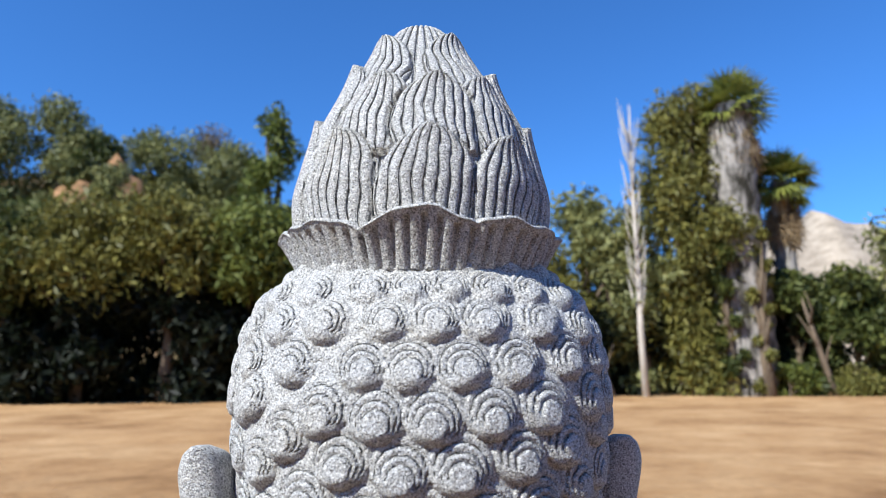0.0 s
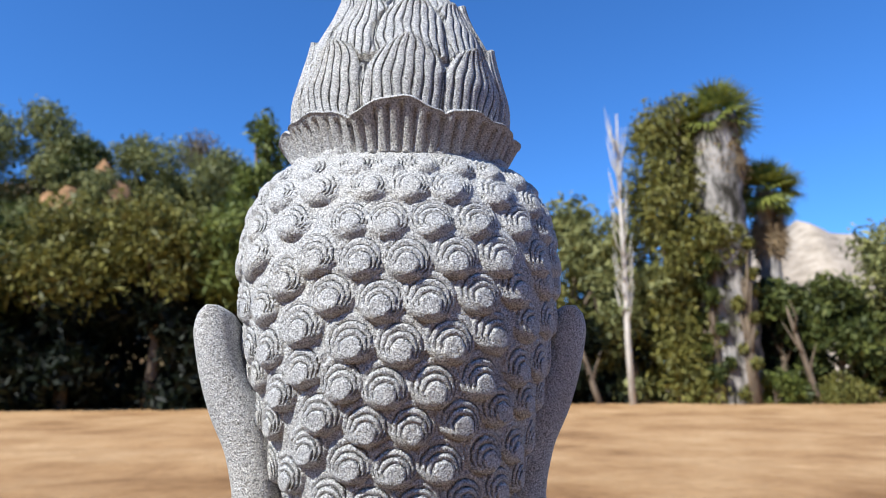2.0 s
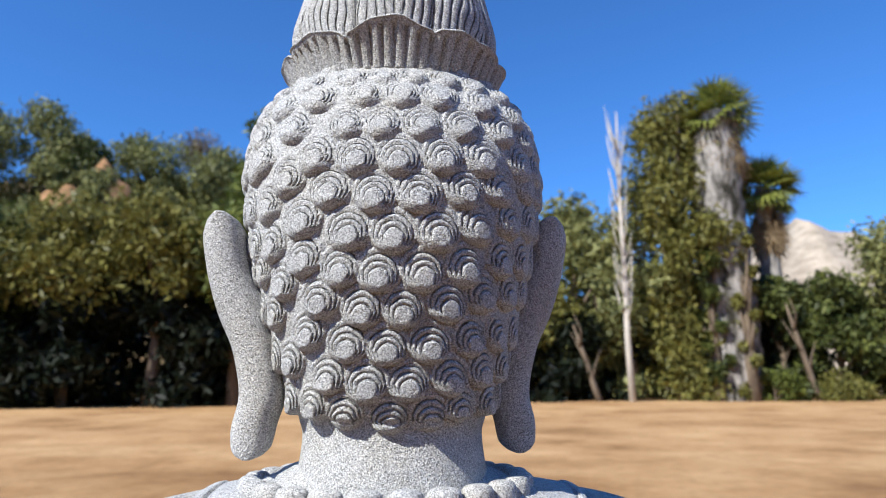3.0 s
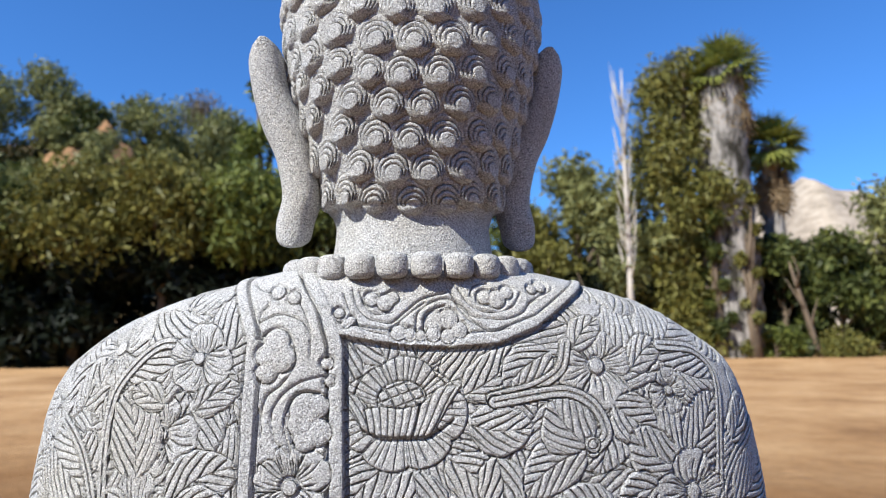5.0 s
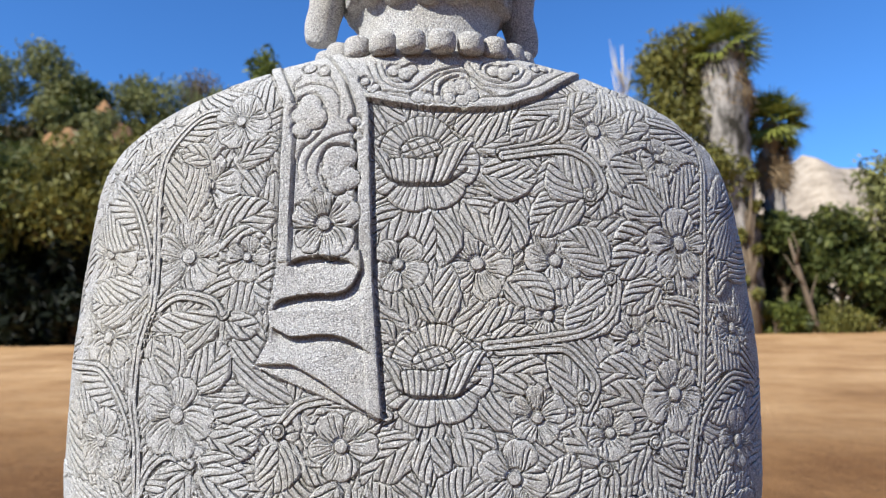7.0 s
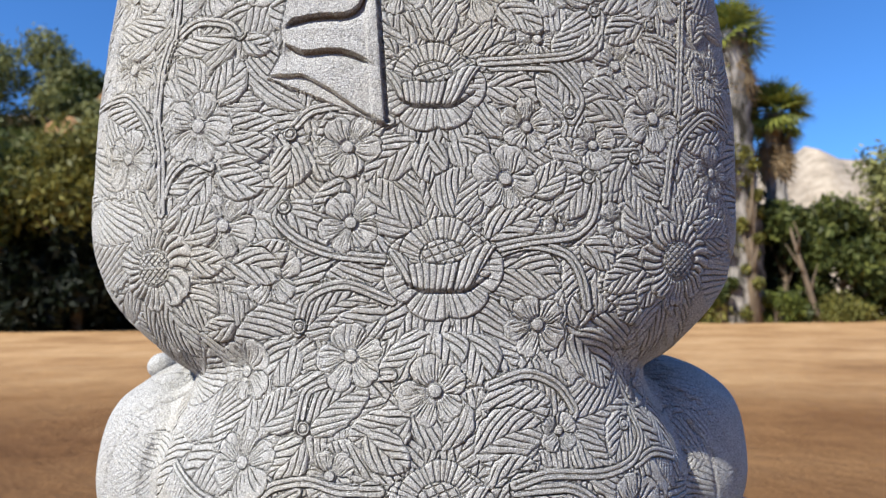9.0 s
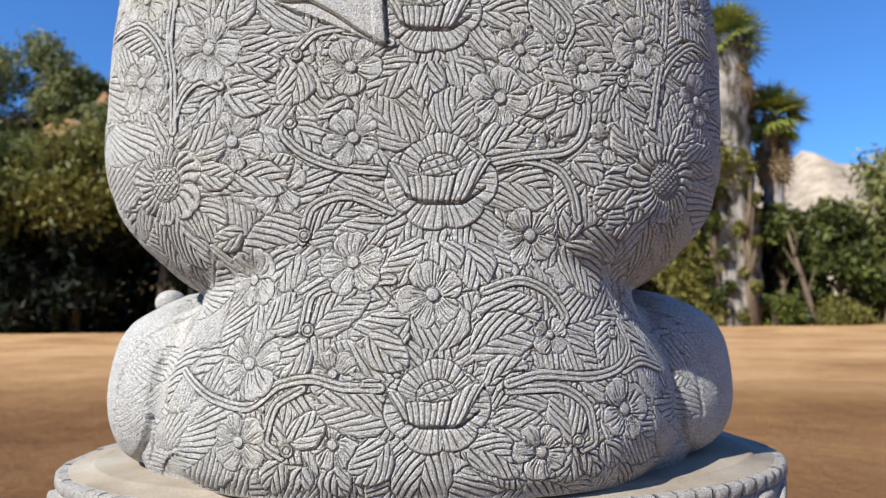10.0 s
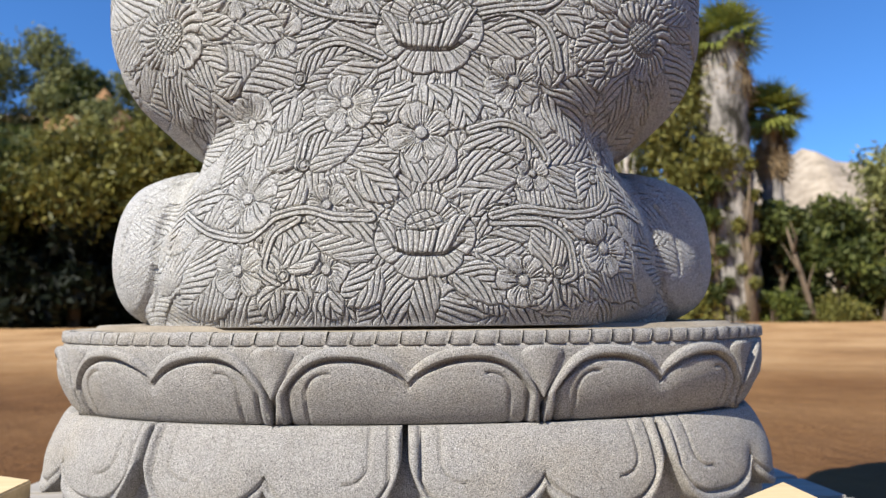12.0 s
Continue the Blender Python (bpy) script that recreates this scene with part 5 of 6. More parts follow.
# stems: short branches first, the long vines over their feet
for pts in sorted((
    [(-0.158, 1.125), (-0.199, 1.134), (-0.228, 1.115), (-0.244, 1.088), (-0.248, 1.053), (-0.246, 0.991), (-0.248, 0.959), (-0.261, 0.917), (-0.264, 0.875), (-0.258, 0.834), (-0.256, 0.778)],
    [(-0.2625, 0.900), (-0.254, 0.935), (-0.241, 0.953), (-0.219, 0.964), (-0.191, 0.958), (-0.180, 0.948)],
    [(-0.2565, 0.780), (-0.252, 0.802), (-0.242, 0.819), (-0.226, 0.828), (-0.206, 0.820)],
    [(-0.384, 1.114), (-0.310, 1.084), (-0.271, 1.049), (-0.254, 1.005), (-0.2475, 0.972)],
    [(-0.349, 0.903), (-0.309, 0.902), (-0.282, 0.881), (-0.264, 0.845), (-0.2575, 0.810)],
    [(0.215, 1.128), (0.248, 1.126), (0.275, 1.101), (0.268, 1.042), (0.261, 0.982), (0.254, 0.925), (0.247, 0.870), (0.237, 0.828), (0.230, 0.786)],
    [(0.2365, 0.822), (0.247, 0.845), (0.265, 0.867), (0.290, 0.883), (0.314, 0.878)],
    [(0.2620, 0.985), (0.270, 1.010), (0.287, 1.032), (0.325, 1.057)],
    [(0.048, 0.916), (0.094, 0.920), (0.132, 0.926), (0.160, 0.945), (0.168, 0.968), (0.161, 0.975)],
    [(0.049, 0.738), (0.089, 0.746), (0.130, 0.752), (0.151, 0.769), (0.157, 0.798), (0.150, 0.810)],
    [(0.049, 0.731), (0.089, 0.743), (0.125, 0.734), (0.140, 0.711), (0.145, 0.686)],
    [(0.065, 1.088), (0.100, 1.096), (0.123, 1.112), (0.128, 1.131)],
    [(0.067, 1.085), (0.121, 1.092), (0.149, 1.080), (0.159, 1.059), (0.146, 1.044)],
    [(0.058, 0.912), (0.110, 0.914), (0.132, 0.900), (0.143, 0.880), (0.134, 0.862)],
    [(-0.038, 0.859), (-0.067, 0.875), (-0.107, 0.871), (-0.132, 0.849)],
    [(-0.038, 0.730), (-0.087, 0.735), (-0.126, 0.752), (-0.142, 0.771), (-0.135, 0.780)],
    [(0.158, 0.788), (0.157, 0.813), (0.171, 0.831), (0.197, 0.834)],
    [(-0.037, 0.693), (-0.081, 0.708), (-0.114, 0.696), (-0.123, 0.665)],
    [(-0.037, 0.627), (-0.080, 0.623), (-0.113, 0.612), (-0.121, 0.580)],
    [(-0.247, 0.541), (-0.208, 0.515), (-0.175, 0.509), (-0.140, 0.531), (-0.113, 0.535), (-0.080, 0.528), (-0.048, 0.526)],
    [(-0.121, 0.526), (-0.146, 0.510), (-0.155, 0.478), (-0.140, 0.465)],
    [(0.071, 0.529), (0.105, 0.536), (0.152, 0.533), (0.185, 0.540), (0.201, 0.563), (0.193, 0.585)],
    [(0.050, 0.616), (0.084, 0.625), (0.112, 0.616), (0.130, 0.590), (0.122, 0.581)],
    [(0.071, 0.523), (0.116, 0.524), (0.151, 0.501), (0.155, 0.473), (0.143, 0.466)],
    [(0.192, 0.537), (0.215, 0.545), (0.244, 0.536)],
), key=len):
    rel.along([at(*p) for p in pts], 0.0056, 0.0010)
for x, z in CURLS:
    rel.curl(*at(x, z), 0.0066)
for s, v, r, kind in blooms:
    if kind == "f":
        if (s, v, r, kind) not in under:
            bloom(s, v, r)
    elif kind == "r":
        rel.flower(s, v, r * 1.08, 7, 0.3, True, 0.0006, 0.36, 1.15)
    else:
        rel.lotus(s, v, r)

rel.H *= 0.78                                  # the carving is shallow, its edges worn

# the cloth over the knees is smooth but for its hems
XX, ZZ = BASE[:, :BODY_COLS, 0], BASE[:, :BODY_COLS, 2]
plain = smoothstep(0.29, 0.335, np.abs(XX)) * smoothstep(0.625, 0.600, ZZ)
rel.H *= 1 - 0.6 * plain
rel.amount *= 1 - 0.7 * plain
rel.edge += plain * Relief.FAR

# hems of the robe over the folded knees
KNEE_HEMS = [[(-0.262, 0.602), (-0.318, 0.570), (-0.344, 0.528), (-0.350, 0.470)], [(-0.285, 0.560), (-0.300, 0.520), (-0.296, 0.475), (-0.305, 0.440)],
             [(0.262, 0.605), (0.305, 0.575), (0.335, 0.538), (0.345, 0.480)], [(0.285, 0.560), (0.305, 0.530), (0.312, 0.480)]]
for pts in KNEE_HEMS:
    rel.groove([at(*p) for p in pts], 0.0022, 0.0070)

# the stole over the left shoulder: raised band, carved above, plain folds below
SS, VV = rel.S, np.broadcast_to(rel.v[:, None], rel.S.shape)
left = np.interp(ZZ, [0.856, 0.903, 0.904, 0.925, 0.936, 0.950, 0.964, 0.994, 1.135, 1.165, 1.185, 1.205], [-0.045, -0.154, -0.150, -0.139, -0.138, -0.140, -0.137, -0.133, -0.130, -0.142, -0.151, -0.150])
right = np.interp(ZZ, [0.850, 0.861, 0.972, 1.131, 1.160, 1.185, 1.205], [-0.040, -0.043, -0.050, -0.053, -0.062, -0.077, -0.086])
in_stole = (XX > left) & (XX < right) & (ZZ > 0.857) & (ZZ < 1.205)
dl, dr = XX - left, right - XX
upper = ZZ > 0.992
h = np.full(XX.shape, 0.0025)
h = np.where(upper & (dl < 0.011), 0.0040 * np.clip(1 - ((dl - 0.0055) / 0.006) ** 6, 0.1, 1) ** 0.5, h)
h = np.where(dr < 0.0125, 0.0042 * np.clip(1 - ((dr - 0.006) / 0.0066) ** 6, 0.05, 1) ** 0.5, h)
h -= np.where((dr > 0.0115) & (dr < 0.0145) & (ZZ > 1.0), 0.006, 0)
h -= np.where(upper & (dl > 0.0105) & (dl < 0.013), 0.004, 0)
rel.H[in_stole] = h[in_stole]
rel.amount[in_stole] = 0
rel.edge[in_stole] = Relief.FAR
rel.H[(XX > right) & (XX < right + 0.004) & (ZZ > 0.857) & (ZZ < 1.165)] = -0.005
edge_l = (XX < left) & (XX > left - 0.0025) & (ZZ > 0.905) & (ZZ < 1.19)
rel.H[edge_l] = -0.003
STOLE_LINES = [[(-0.121, 1.136), (-0.112, 1.142), (-0.100, 1.141), (-0.092, 1.128), (-0.093, 1.113), (-0.101, 1.101), (-0.112, 1.091), (-0.116, 1.076), (-0.115, 1.062)],
               [(-0.121, 1.150), (-0.105, 1.156), (-0.088, 1.151), (-0.079, 1.135), (-0.079, 1.122)],
               [(-0.068, 1.107), (-0.085, 1.103), (-0.101, 1.091), (-0.108, 1.076), (-0.105, 1.059), (-0.095, 1.049)],
               [(-0.071, 1.094), (-0.086, 1.093), (-0.095, 1.083), (-0.098, 1.069), (-0.092, 1.049)],
               [(-0.069, 1.090), (-0.082, 1.091), (-0.091, 1.081), (-0.094, 1.067), (-0.089, 1.052)],
               [(-0.131, 1.183), (-0.120, 1.176), (-0.106, 1.176), (-0.095, 1.172), (-0.085, 1.156), (-0.079, 1.141)],
               [(-0.116, 1.165), (-0.122, 1.154), (-0.122, 1.136)]]
STOLE_LOBES = [(-0.106, 1.134, 0.0077), (-0.112, 1.123, 0.0077), (-0.102, 1.121, 0.0087), (-0.113, 1.110, 0.0062), (-0.081, 1.081, 0.0098), (-0.072, 1.084, 0.0067), (-0.085, 1.070, 0.0077), (-0.071, 1.064, 0.0077), (-0.081, 1.059, 0.0067), (-0.109, 1.175, 0.0046), (-0.095, 1.170, 0.0041), (-0.065, 1.117, 0.0036), (-0.063, 1.103, 0.0031)]
COLLAR_LINES = [[(-0.054, 1.172), (-0.047, 1.155), (-0.036, 1.143), (-0.019, 1.139)],
                [(-0.047, 1.175), (-0.042, 1.160), (-0.029, 1.150), (-0.016, 1.148), (-0.004, 1.157), (0.011, 1.168), (0.030, 1.173)],
                [(-0.041, 1.174), (-0.037, 1.164), (-0.027, 1.155), (-0.014, 1.157)],
                [(0.005, 1.140), (0.006, 1.154), (0.014, 1.163), (0.029, 1.168), (0.043, 1.162), (0.054, 1.148), (0.067, 1.141), (0.082, 1.143)],
                [(0.011, 1.140), (0.011, 1.150), (0.017, 1.158), (0.029, 1.162)],
                [(0.038, 1.164), (0.048, 1.150), (0.061, 1.143)],
                [(0.031, 1.177), (0.042, 1.161), (0.057, 1.152), (0.077, 1.150), (0.095, 1.157), (0.100, 1.165)],
                [(0.040, 1.176), (0.050, 1.162), (0.066, 1.156), (0.084, 1.160), (0.093, 1.172)],
                [(0.050, 1.170), (0.053, 1.179), (0.065, 1.181)],
                [(-0.014, 1.139), (-0.009, 1.148), (0.001, 1.157), (0.012, 1.165)],
                [(0.099, 1.163), (0.111, 1.171), (0.123, 1.176)]]
COLLAR_LOBES = [(-0.031, 1.168, 0.0044), (-0.020, 1.165, 0.0051), (-0.014, 1.169, 0.0039), (0.021, 1.149, 0.0062), (0.031, 1.151, 0.0062), (0.019, 1.139, 0.0044), (0.031, 1.137, 0.0044), (0.040, 1.142, 0.0049), (-0.009, 1.140, 0.0046), (0.000, 1.139, 0.0039), (0.062, 1.169, 0.0046), (0.072, 1.167, 0.0057), (0.081, 1.173, 0.0041), (-0.057, 1.157, 0.0031), (-0.051, 1.148, 0.0028), (-0.047, 1.150, 0.0026), (0.112, 1.179, 0.0041), (0.104, 1.176, 0.0031), (0.009, 1.138, 0.0031)]
rel.flower(*at(-0.092, 1.0235), 0.0315, 5, 1.57, lift=0.0020, notch=0.30)
for pts in STOLE_LINES:
    rel.groove([at(*p) for p in pts], 0.0013, 0.0022)
rel.bosses([(*at(x, z), r) for x, z, r in STOLE_LOBES], 0.0012)
# its folds: each slab tucks under the one above
FOLDS = [[(-0.125, 0.987), (-0.116, 0.993), (-0.105, 0.995), (-0.090, 0.995), (-0.075, 0.993), (-0.068, 0.988)],
         [(-0.138, 0.949), (-0.131, 0.957), (-0.120, 0.960), (-0.105, 0.962), (-0.086, 0.962), (-0.073, 0.965), (-0.065, 0.974), (-0.061, 0.987), (-0.062, 1.006)],
         [(-0.137, 0.936), (-0.128, 0.930), (-0.115, 0.926), (-0.092, 0.928), (-0.075, 0.925), (-0.062, 0.918), (-0.056, 0.914)],
         [(-0.156, 0.903), (-0.125, 0.904), (-0.100, 0.893), (-0.070, 0.872), (-0.044, 0.856)]]
for pts, under in zip(FOLDS, (0.0085, 0.0085, 0.0075, 0.0040)):
    rel.fold([at(*p) for p in pts], 0.0018, under, 0.017)

# the collar under the neck
zc = np.interp(XX, [-0.06, -0.03, 0.002, 0.04, 0.071, 0.105, 0.130, 0.149, 0.170], [1.140, 1.134, 1.130, 1.129, 1.131, 1.144, 1.162, 1.176, 1.196])
in_col = (ZZ > zc) & (XX > right) & (XX < 0.175)
dc = VV - np.interp(zc, zr, v_of_z)
hc = np.where(dc < 0.0105, 0.0040 * np.sqrt(np.clip(1 - ((dc - 0.0048) / 0.0058) ** 4, 0.05, 1)), 0.0022)
hc -= np.where((dc > 0.0100) & (dc < 0.0120), 0.0026, 0)
rel.H[in_col] = hc[in_col]
rel.amount[in_col] = 0
rel.edge[in_col] = Relief.FAR
rel.H[(~in_col) & (ZZ > zc - 0.004) & (ZZ <= zc) & (XX > right + 0.002) & (XX < 0.16)] = -0.0030
for pts in COLLAR_LINES:
    rel.groove([at(*p) for p in pts], 0.0013, 0.0022)
rel.bosses([(*at(x, z), r) for x, z, r in COLLAR_LOBES], 0.0010)

fade = 1 - smoothstep(radians(98), radians(106), np.abs(phi[:BODY_COLS]))[None, :]
knee = 1 - 0.74 * smoothstep(0.27, 0.31, np.abs(XX)) * (ZZ < 0.625)
fade = fade * knee * smoothstep(0.4215, 0.430, ZZ)
N = normals_of(BASE)
BODY = BASE.copy()
BODY[:, :BODY_COLS] += N[:, :BODY_COLS] * (rel.H * fade)[..., None]
rel.edge[fade * np.ones_like(rel.H) < 0.3] = Relief.FAR
add_surface(BODY, True, True, (rel.phase, rel.amount * fade, rel.edge))

# head and neck
HEAD = [(1.195, 0.08, 0.04), (1.215, 0.076, 0.043), (1.24, 0.0735, 0.046), (1.252, 0.0765, 0.044), (1.27, 0.0815, 0.034), (1.313, 0.0960, 0.019), (1.358, 0.1080, 0.003), (1.405, 0.1180, -0.006), (1.443, 0.1225, -0.008), (1.463, 0.1212, -0.004), (1.483, 0.1180, 0.001), (1.50, 0.1110, 0.011), (1.512, 0.1010, 0.020), (1.526, 0.083, 0.036), (1.537, 0.062, 0.054), (1.542, 0.038, 0.074)]
zf = np.linspace(1.196, 1.5418, 3000)
ha, hb = curve_of(HEAD, zf)
ms = np.concatenate([[0], np.cumsum(np.sqrt(np.diff(zf) ** 2 + 0.5 * np.diff(ha) ** 2 + 0.5 * np.diff(hb) ** 2))])
HR, HC = 410, 510
zh = np.interp(np.linspace(0, ms[-1], HR), ms, zf)
ph = around(HC, 50, radians(128))
ch, sh = np.cos(ph)[None, :], np.sin(ph)[None, :]
HA, HB = curve_of(HEAD, zh)
HCY = 0.118
RH = supers(ch, sh, HA[:, None], np.maximum(HCY - HB, 0.01)[:, None], 2.15)
HBASE = np.stack([RH * sh + 0.004, HCY - RH * ch, np.broadcast_to(zh[:, None], RH.shape)], -1)
seg = np.linalg.norm(np.diff(HBASE[:, :, :2], axis=1), axis=2)
SH = np.concatenate([np.zeros((HR, 1)), np.cumsum(seg, 1)], 1)
SH -= SH[:, HC // 2 - 1 : HC // 2].mean(1)[:, None]
vh = np.concatenate([[0], np.cumsum(np.hypot(np.diff(zh), 0.8 * np.diff(HB)))]) + zh[0]
hr = Relief(SH[:, :HC], vh)


def hair_curl(rl, s, v, r, tilt, high=1.0):
    """A snail-shell curl: round terraces that step out one over the other towards a small disc near the lower rim."""
    rows, ds, dv = rl.window(s, v, r * 1.35)
    Hs = rl.H[rows]
    c, sn = math.cos(tilt), math.sin(tilt)
    a, b = ds * c + dv * sn, -ds * sn + dv * c
    a = a * (1 + 0.03 * math.sin(s * 900)) + 0.0003 * np.sin(b * 900 + s * 300)
    hh = np.zeros(a.shape)
    line = np.full(a.shape, 1.0)
    for k, (q, o) in enumerate(((1.0, 0.0), (0.80, -0.14), (0.61, -0.24), (0.42, -0.33))):
        d = np.hypot(a - 0.03 * k * r, b - o * r) - q * r
        upper = smoothstep(-0.70, -0.10, (b - o * r) / (q * r))
        hh = hh + (0.0022 if k == 0 else 0.0014) * high * smoothstep(0.0009, -0.0007, d)
        if k:
            hh = hh - 0.0012 * np.exp(-((d - 0.0006) / 0.0008) ** 2) * upper
            line = np.where(upper > 0.2, np.minimum(line, np.abs(d - 0.0004)), line)
    rho = np.hypot(a, b)
    hh = hh - 0.0010 * high * np.clip(b / r, 0, 1) ** 1.5 + 0.0022 * high * np.clip(-b / r, 0, 1)
    m = (rho < r * 1.06) & (hh > Hs)
    Hs[m] = hh[m]
    rl.edge[rows][m] = np.clip(line, 0, Relief.FAR)[m]


def head_at(x, z):
    i = int(np.clip(np.searchsorted(zh, z), 0, HR - 1))
    row = HBASE[i, :HC, 0]
    j0, j1 = int(np.argmin(row)), int(np.argmax(row))
    return float(np.interp(x, row[j0 : j1 + 1], SH[i, j0 : j1 + 1])), float(vh[i])


# rows of curls from the crown down: height, upward bend on either side, places of the discs
CURL_ROWS = [(1.5215, 0.0, 0.0, (-0.070, -0.045, -0.013, 0.008, 0.030, 0.055, 0.078)),
             (1.5020, 0.0, 0.0, (-0.082, -0.058, -0.0256, -0.003, 0.018, 0.0434, 0.066)),
             (1.4830, 0.0, 0.0, (-0.077, -0.0493, -0.0162, 0.0093, 0.0369, 0.070, 0.0978)),
             (1.4575, 0.8, 0.9, (-0.094, -0.0662, -0.0281, -0.0041, 0.0235, 0.0529, 0.0839, 0.1062)),
             (1.4320, 1.5, 1.0, (-0.0915, -0.0491, -0.0203, 0.0091, 0.0391, 0.0688, 0.0993)),
             (1.4055, 3.6, 2.0, (-0.098, -0.0689, -0.0388, -0.0075, 0.0222, 0.0547, 0.0800, 0.1044)),
             (1.3785, 4.0, 2.2, (-0.0857, -0.0583, -0.0259, 0.0049, 0.0353, 0.0636, 0.0882)),
             (1.3525, 4.0, 2.0, (-0.0811, -0.0568, -0.0307, -0.0050, 0.0252, 0.0546, 0.0818)),
             (1.3280, 4.2, 2.8, (-0.0923, -0.0728, -0.0454, -0.0160, 0.0115, 0.0423, 0.0666)),
             (1.3025, 4.2, 2.0, (-0.0812, -0.0543, -0.0262, 0.0007, 0.0300, 0.0586)),
             (1.2775, 4.0, 2.0, (-0.0672, -0.0396, -0.0135, 0.0151, 0.0452, 0.0680)),
             (1.2535, 3.2, 2.4, (-0.0524, -0.0293, 0.0022, 0.0307, 0.0535))]
rng_h = np.random.default_rng(12)
for i, (z0, bend_l, bend_r, xs) in enumerate(CURL_ROWS):
    r = (0.0125, 0.0138, 0.0146, 0.0152, 0.0156, 0.0159, 0.0158, 0.0155, 0.0153, 0.0152, 0.0151, 0.0150)[i]
    high = (0.55, 0.70, 0.84, 0.94)[i] if i < 4 else 1.0
    centres = [head_at(x, z0 + (bend_l if x < 0 else bend_r) * x * x) for x in xs]
    half = SH[int(np.clip(np.searchsorted(zh, z0), 0, HR - 1)), HC - 1]
    for way, (s_, v_) in enumerate((centres[0], centres[-1])):
        while abs(s_) < half - 0.03:
            s_, v_ = s_ + (2.0 * r if way else -2.0 * r), v_ + (0.004 if i > 3 else 0.001)
            centres.append((s_, v_))
    for s_, v_ in centres:
        hair_curl(hr, s_, v_ + 0.30 * r, r * (0.97 + 0.06 * rng_h.random()), 0.12 * rng_h.normal() - 0.1, high * (1 - 0.45 * float(smoothstep(0.08, 0.15, abs(s_)))))
hfade = 1 - smoothstep(radians(116), radians(128), np.abs(ph[:HC]))[None, :]
hair_skin = 0.0034 * smoothstep(1.254, 1.260, zh)[:, None]
HN = normals_of(HBASE)
HEADP = HBASE.copy()
HEADP[:, :HC] += HN[:, :HC] * ((hr.H + hair_skin) * hfade)[..., None]
add_surface(HEADP, True, True, (hr.phase, hr.amount, hr.edge * 1.15 + 0.0004))

# lotus bud on the head
BUD = [(1.520, 0.078), (1.545, 0.083), (1.570, 0.0850), (1.595, 0.0795), (1.620, 0.0705), (1.645, 0.0575), (1.668, 0.0445), (1.688, 0.0320), (1.701, 0.0235), (1.708, 0.0175), (1.7112, 0.008)]
BX, BY = 0.004, 0.100
zf = np.linspace(1.5205, 1.7108, 2000)
(br,) = curve_of(BUD, zf)
ms = np.concatenate([[0], np.cumsum(np.hypot(np.diff(zf), np.diff(br)))])
CR, CC = 210, 420
zb_ = np.interp(np.linspace(0, ms[-1], CR), ms, zf)
(rb_,) = curve_of(BUD, zb_)
pb = np.linspace(-math.pi, math.pi, CC, endpoint=False)
bud_v = np.linspace(0, ms[-1], CR) + 1.5205
BP = np.broadcast_to(pb[None, :] * 30 / (2 * math.pi), (CR, CC)).copy()      # strokes over the tip too
BH, BA, BE = -0.0016 * np.exp(-(((BP % 1) - 0.5) / 0.18) ** 2), np.full((CR, CC), 0.8), np.full((CR, CC), Relief.FAR)
rng_b = np.random.default_rng(3)
LAYERS = [(1.640, 0.0040, 0.60, ((-0.75, 1.692), (0.62, 1.692), (1.95, 1.696), (3.1, 1.698), (4.3, 1.696))),
          (1.590, 0.0058, 0.38, ((-1.62, 1.672), (-1.02, 1.668), (-0.43, 1.650), (0.12, 1.647), (0.66, 1.650), (1.22, 1.666), (1.85, 1.672), (2.5, 1.672), (3.14, 1.672), (3.8, 1.672), (4.4, 1.672))),
          (1.528, 0.0058, 0.365, ((-1.92, 1.630), (-1.32, 1.630), (-0.68, 1.607), (0.03, 1.604), (0.70, 1.603), (1.28, 1.624), (1.9, 1.630), (2.5, 1.630), (3.14, 1.630), (3.76, 1.630)))]
for z0, lift, wide, petals_ in LAYERS:
    for k in sorted(range(len(petals_)), key=lambda q: -abs(petals_[q][0])):
        a0, z1 = petals_[k]
        va, vb = np.interp(z0, zb_, bud_v), np.interp(z1, zb_, bud_v)
        t = np.clip((bud_v - va) / (vb - va), 0, 1)[:, None]
        da = (pb[None, :] - a0 + math.pi) % (2 * math.pi) - math.pi
        w = wide * (0.86 + 0.16 * np.sin(np.pi * t)) * np.clip(1 - t ** (5.0 + 2.0 * rng_b.random()), 0, 1) ** 0.55
        da = da - 0.03 * np.sin(5 * t + k)
        e = (w - np.abs(da)) * rb_[:, None]
        inside = (bud_v[:, None] > va) & (bud_v[:, None] < vb) & (e > 0)
        x = da / np.maximum(w, 1e-3)
        arg = x * np.pi * 9.6 * (1 - 0.22 * t) + 0.9 * np.sin(7 * t + 3 * k + 2 * x) + 0.5 * np.sin(17 * t + 5 * x)
        lines = np.cos(arg)
        hgt = lift * (0.30 + 0.70 * np.sqrt(np.clip(1 - x**2, 0, 1))) + 0.0055 * t**6 - 0.0024 * np.clip(lines, 0, 1) ** 2.6 * (1 - 0.35 * t) - 0.0035 * np.exp(-(e / 0.0016) ** 2) * (1 - 0.5 * t)
        BH[inside] = hgt[inside]
        BP[inside] = (arg / (2 * math.pi) + 0.5)[inside]
        BA[inside] = (0.4 + 0.6 * smoothstep(0.001, 0.004, e))[inside]
        BE[inside] = np.clip(e, 0, Relief.FAR)[inside]
RB = rb_[:, None] + BH
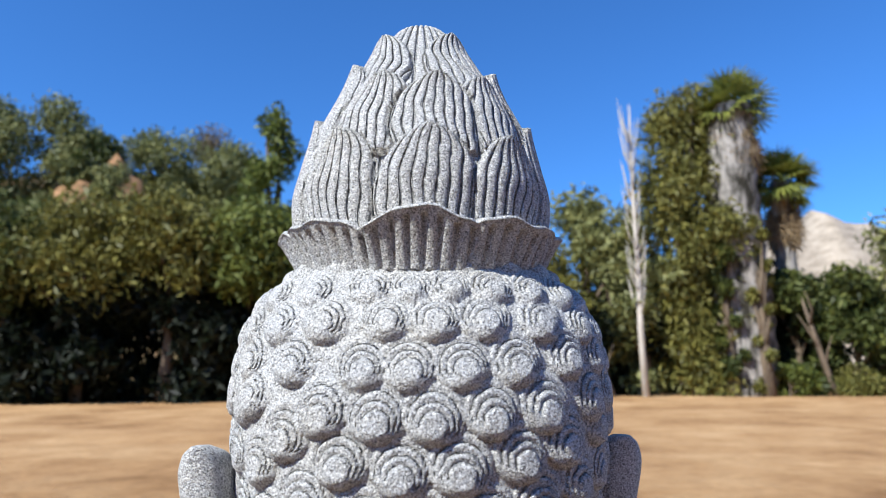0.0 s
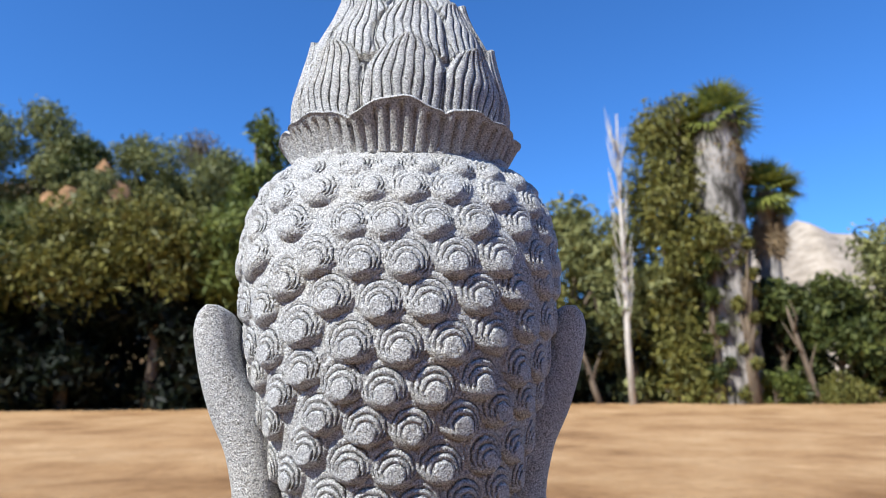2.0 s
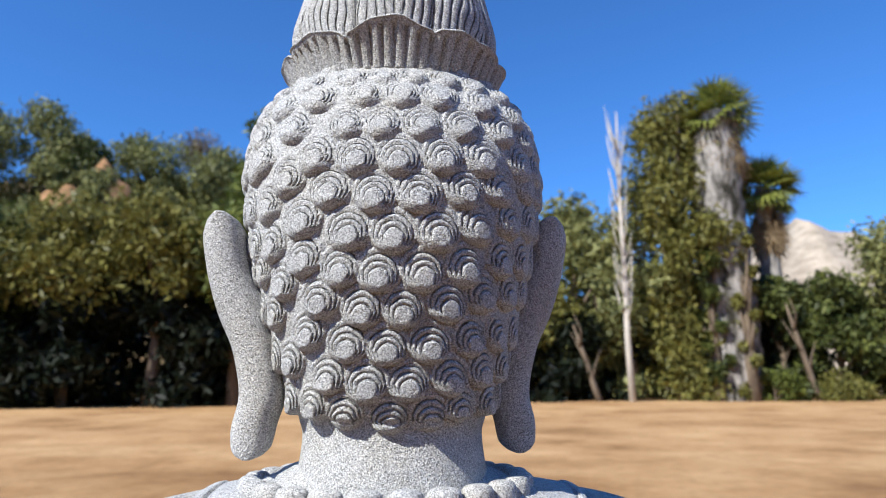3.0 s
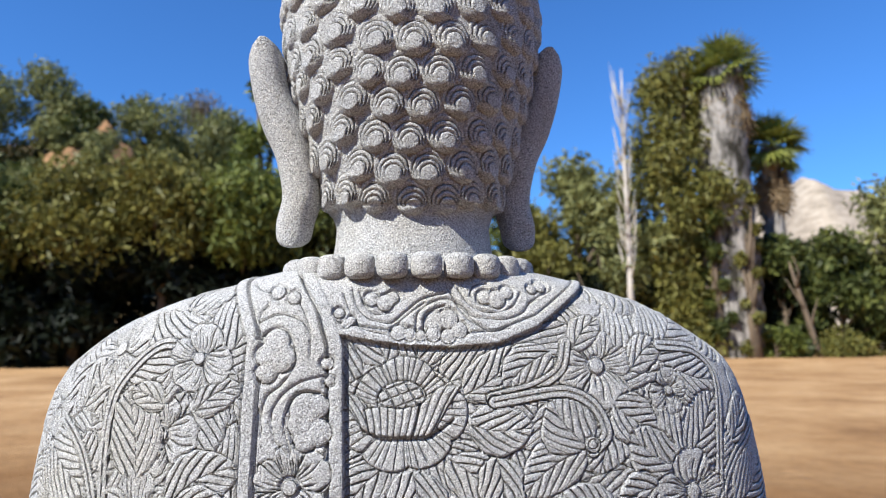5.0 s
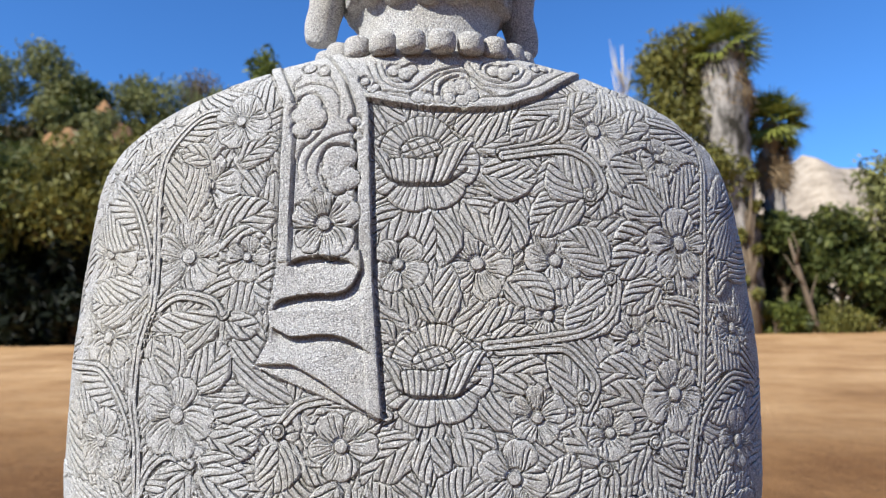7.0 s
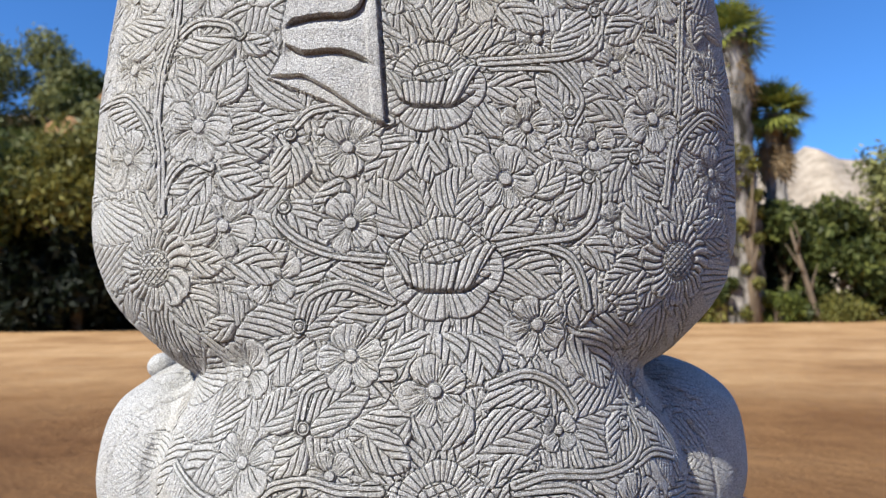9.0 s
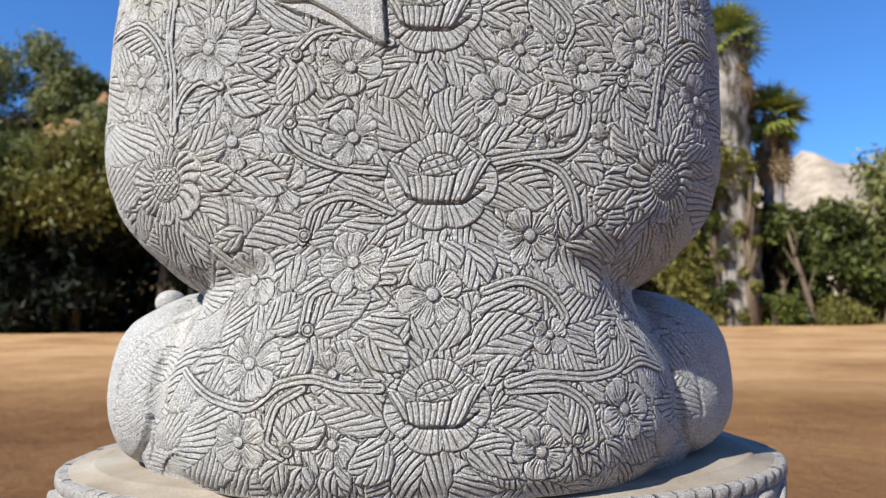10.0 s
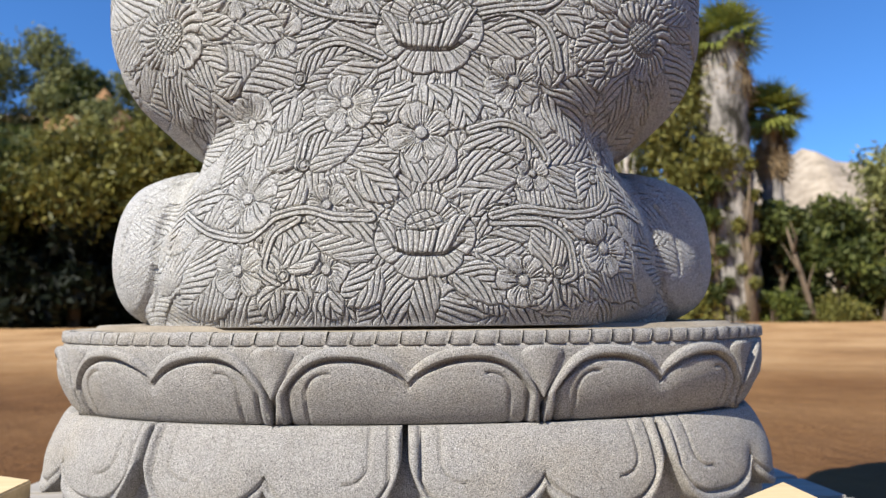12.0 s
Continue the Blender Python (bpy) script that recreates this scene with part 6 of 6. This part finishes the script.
BUDP = np.stack([BX + RB * np.sin(pb)[None, :], BY - RB * np.cos(pb)[None, :], np.broadcast_to(zb_[:, None], RB.shape) + BH * 0.35], -1)
add_surface(BUDP, True, True, (BP, BA * 0.6, BE))

# flared wavy cuff below the bud
KC = 400
pk = np.linspace(-math.pi, math.pi, KC, endpoint=False)
NK = 8
cell = (pk * NK / (2 * math.pi) + 0.5 + 0.07 * np.sin(2 * pk + 1.3)) % 1.0
arch = np.sin(np.pi * cell) ** 0.55
over = smoothstep(0.0, 0.07, cell) * (1 - 0.6 * smoothstep(0.5, 1.0, cell))
wob = 0.0022 * np.sin(pk * 5 + 1) + 0.0016 * np.sin(pk * 11 + 2) + 0.0008 * np.sin(pk * 23)
ztop = 1.5410 + 0.0070 * arch + wob
strokes = np.cos(cell * 2 * math.pi * 7.0 + 0.8 * np.sin(pk * 3))
strong = 0.35 + 0.65 * np.abs(np.sin(1.9 + 2.7 * np.floor(pk * NK / (2 * math.pi) + 0.5 + 0.07 * np.sin(2 * pk + 1.3))))
rings = []
prof = np.linspace(0, 1, 30)
for t in prof:
    rr = 0.0820 + 0.0098 * t**1.3 + 0.0035 * arch * t + 0.0030 * over * t - 0.0060 * strong * np.clip(strokes, 0, 1) ** 2 * (0.35 + 0.65 * t) * (t < 0.93)
    zz = 1.5175 + (ztop - 1.5175) * t
    rings.append(np.stack([BX + rr * np.sin(pk), BY - rr * np.cos(pk), zz], -1))
for dr_, dz in ((0.0012, 0.0006), (-0.0005, 0.0026), (-0.0050, 0.0034), (-0.0095, 0.0016), (-0.0125, -0.004), (-0.0145, -0.014)):
    rr = 0.0918 + 0.0035 * arch + 0.0030 * over + dr_
    rings.append(np.stack([BX + rr * np.sin(pk), BY - rr * np.cos(pk), ztop + dz], -1))
add_surface(np.array(rings), True)


# long ears
def ear(side, top, drift, front, back):
    table = [(0.0, 0.152, 0.006, 0.010), (0.03, 0.1515, 0.0145, 0.019), (0.10, 0.1500, 0.0200, 0.025), (0.22, 0.1450, 0.0210, 0.028), (0.40, 0.130, 0.0245, 0.027), (0.58, 0.116, 0.0210, 0.024), (0.75, 0.1095, 0.0205, 0.022),
             (0.88, 0.1155, 0.0195, 0.020), (0.95, 0.1165, 0.0175, 0.018), (0.985, 0.117, 0.0115, 0.012), (1.0, 0.117, 0.004, 0.005)]
    t = np.concatenate([np.linspace(0, 0.08, 14), np.linspace(0.09, 0.92, 50), np.linspace(0.93, 1.0, 16)])[::-1]
    x, wx, wy = curve_of(table, t)
    a = np.linspace(-math.pi, math.pi, 40, endpoint=False)[None, :]
    x = x + drift * t
    n = 2.3
    rr = (np.abs(np.sin(a)) ** n + np.abs(np.cos(a)) ** n) ** (-1 / n)
    px_ = (0.003 if side > 0 else 0) + 0.885 * (side * x[:, None] + wx[:, None] * np.sin(a) * rr)
    py_ = (front + back * t)[:, None] + wy[:, None] * (1 - np.cos(a) * rr)
    pz_ = (top - (top - 1.222) * t)[:, None] + 0 * a
    add_surface(np.stack([px_, py_, pz_], -1), True)


ear(-1, 1.415, 0.006, 0.064, 0.021)
ear(1, 1.417, 0.004, 0.084, 0.032)

# bead string round the neck
for k in range(24):
    a = 2 * math.pi * (k + 0.5) / 24
    bx, by = 0.108 * math.sin(a), 0.115 - 0.092 * math.cos(a)
    tt = np.linspace(-math.pi / 2, math.pi / 2, 15)[:, None]
    aa = np.linspace(-math.pi, math.pi, 22, endpoint=False)[None, :]
    e = 0.58
    cx = np.sign(np.cos(tt)) * np.abs(np.cos(tt)) ** e
    lx, ly, lz = 0.0133 * cx * np.sin(aa), -0.0105 * cx * np.cos(aa), 0.0110 * np.sign(np.sin(tt)) * np.abs(np.sin(tt)) ** e + 0 * aa
    turn = math.atan2(0.092 * math.sin(a), 0.108 * math.cos(a))
    c, s = math.cos(turn), math.sin(turn)
    lift = 0.004 * (1 - math.cos(a)) * 0.5
    add_surface(np.stack([bx + lx * c - ly * s, by + lx * s + ly * c, 1.1965 + lift + lz], -1), True, False)

# a worn knob on the top of one knee
tt = np.linspace(-math.pi / 2, math.pi / 2, 13)[:, None]
aa = np.linspace(-math.pi, math.pi, 20, endpoint=False)[None, :]
add_surface(np.stack([-0.352 + 0.020 * np.cos(tt) * np.sin(aa), 0.340 - 0.030 * np.cos(tt) * np.cos(aa), 0.620 + 0.018 * np.sin(tt) + 0 * aa], -1), True, False)

all_v = np.concatenate(statue_v)
quads, tris = np.concatenate(statue_f), np.concatenate(statue_t)
me = bpy.data.meshes.new("statue")
me.vertices.add(len(all_v))
me.vertices.foreach_set("co", all_v.astype(np.float32).ravel())
me.loops.add(quads.size + tris.size)
me.loops.foreach_set("vertex_index", np.concatenate([quads.ravel(), tris.ravel()]).astype(np.int32))
me.polygons.add(len(quads) + len(tris))
me.polygons.foreach_set("loop_start", np.concatenate([np.arange(len(quads)) * 4, quads.size + np.arange(len(tris)) * 3]).astype(np.int32))
me.update(calc_edges=True)
chisel = np.concatenate(statue_l).astype(np.float32)
for k, word in enumerate(("line_phase", "line_depth", "outline")):
    me.attributes.new(word, "FLOAT", "POINT").data.foreach_set("value", np.ascontiguousarray(chisel[:, k]))
me.validate()
me.polygons.foreach_set("use_smooth", np.ones(len(me.polygons), dtype=bool))
me.materials.append(STONE)
statue = new("statue", me)
tagged(statue, "seated grey granite statue with floral carved robe on a lotus pedestal", "statue")
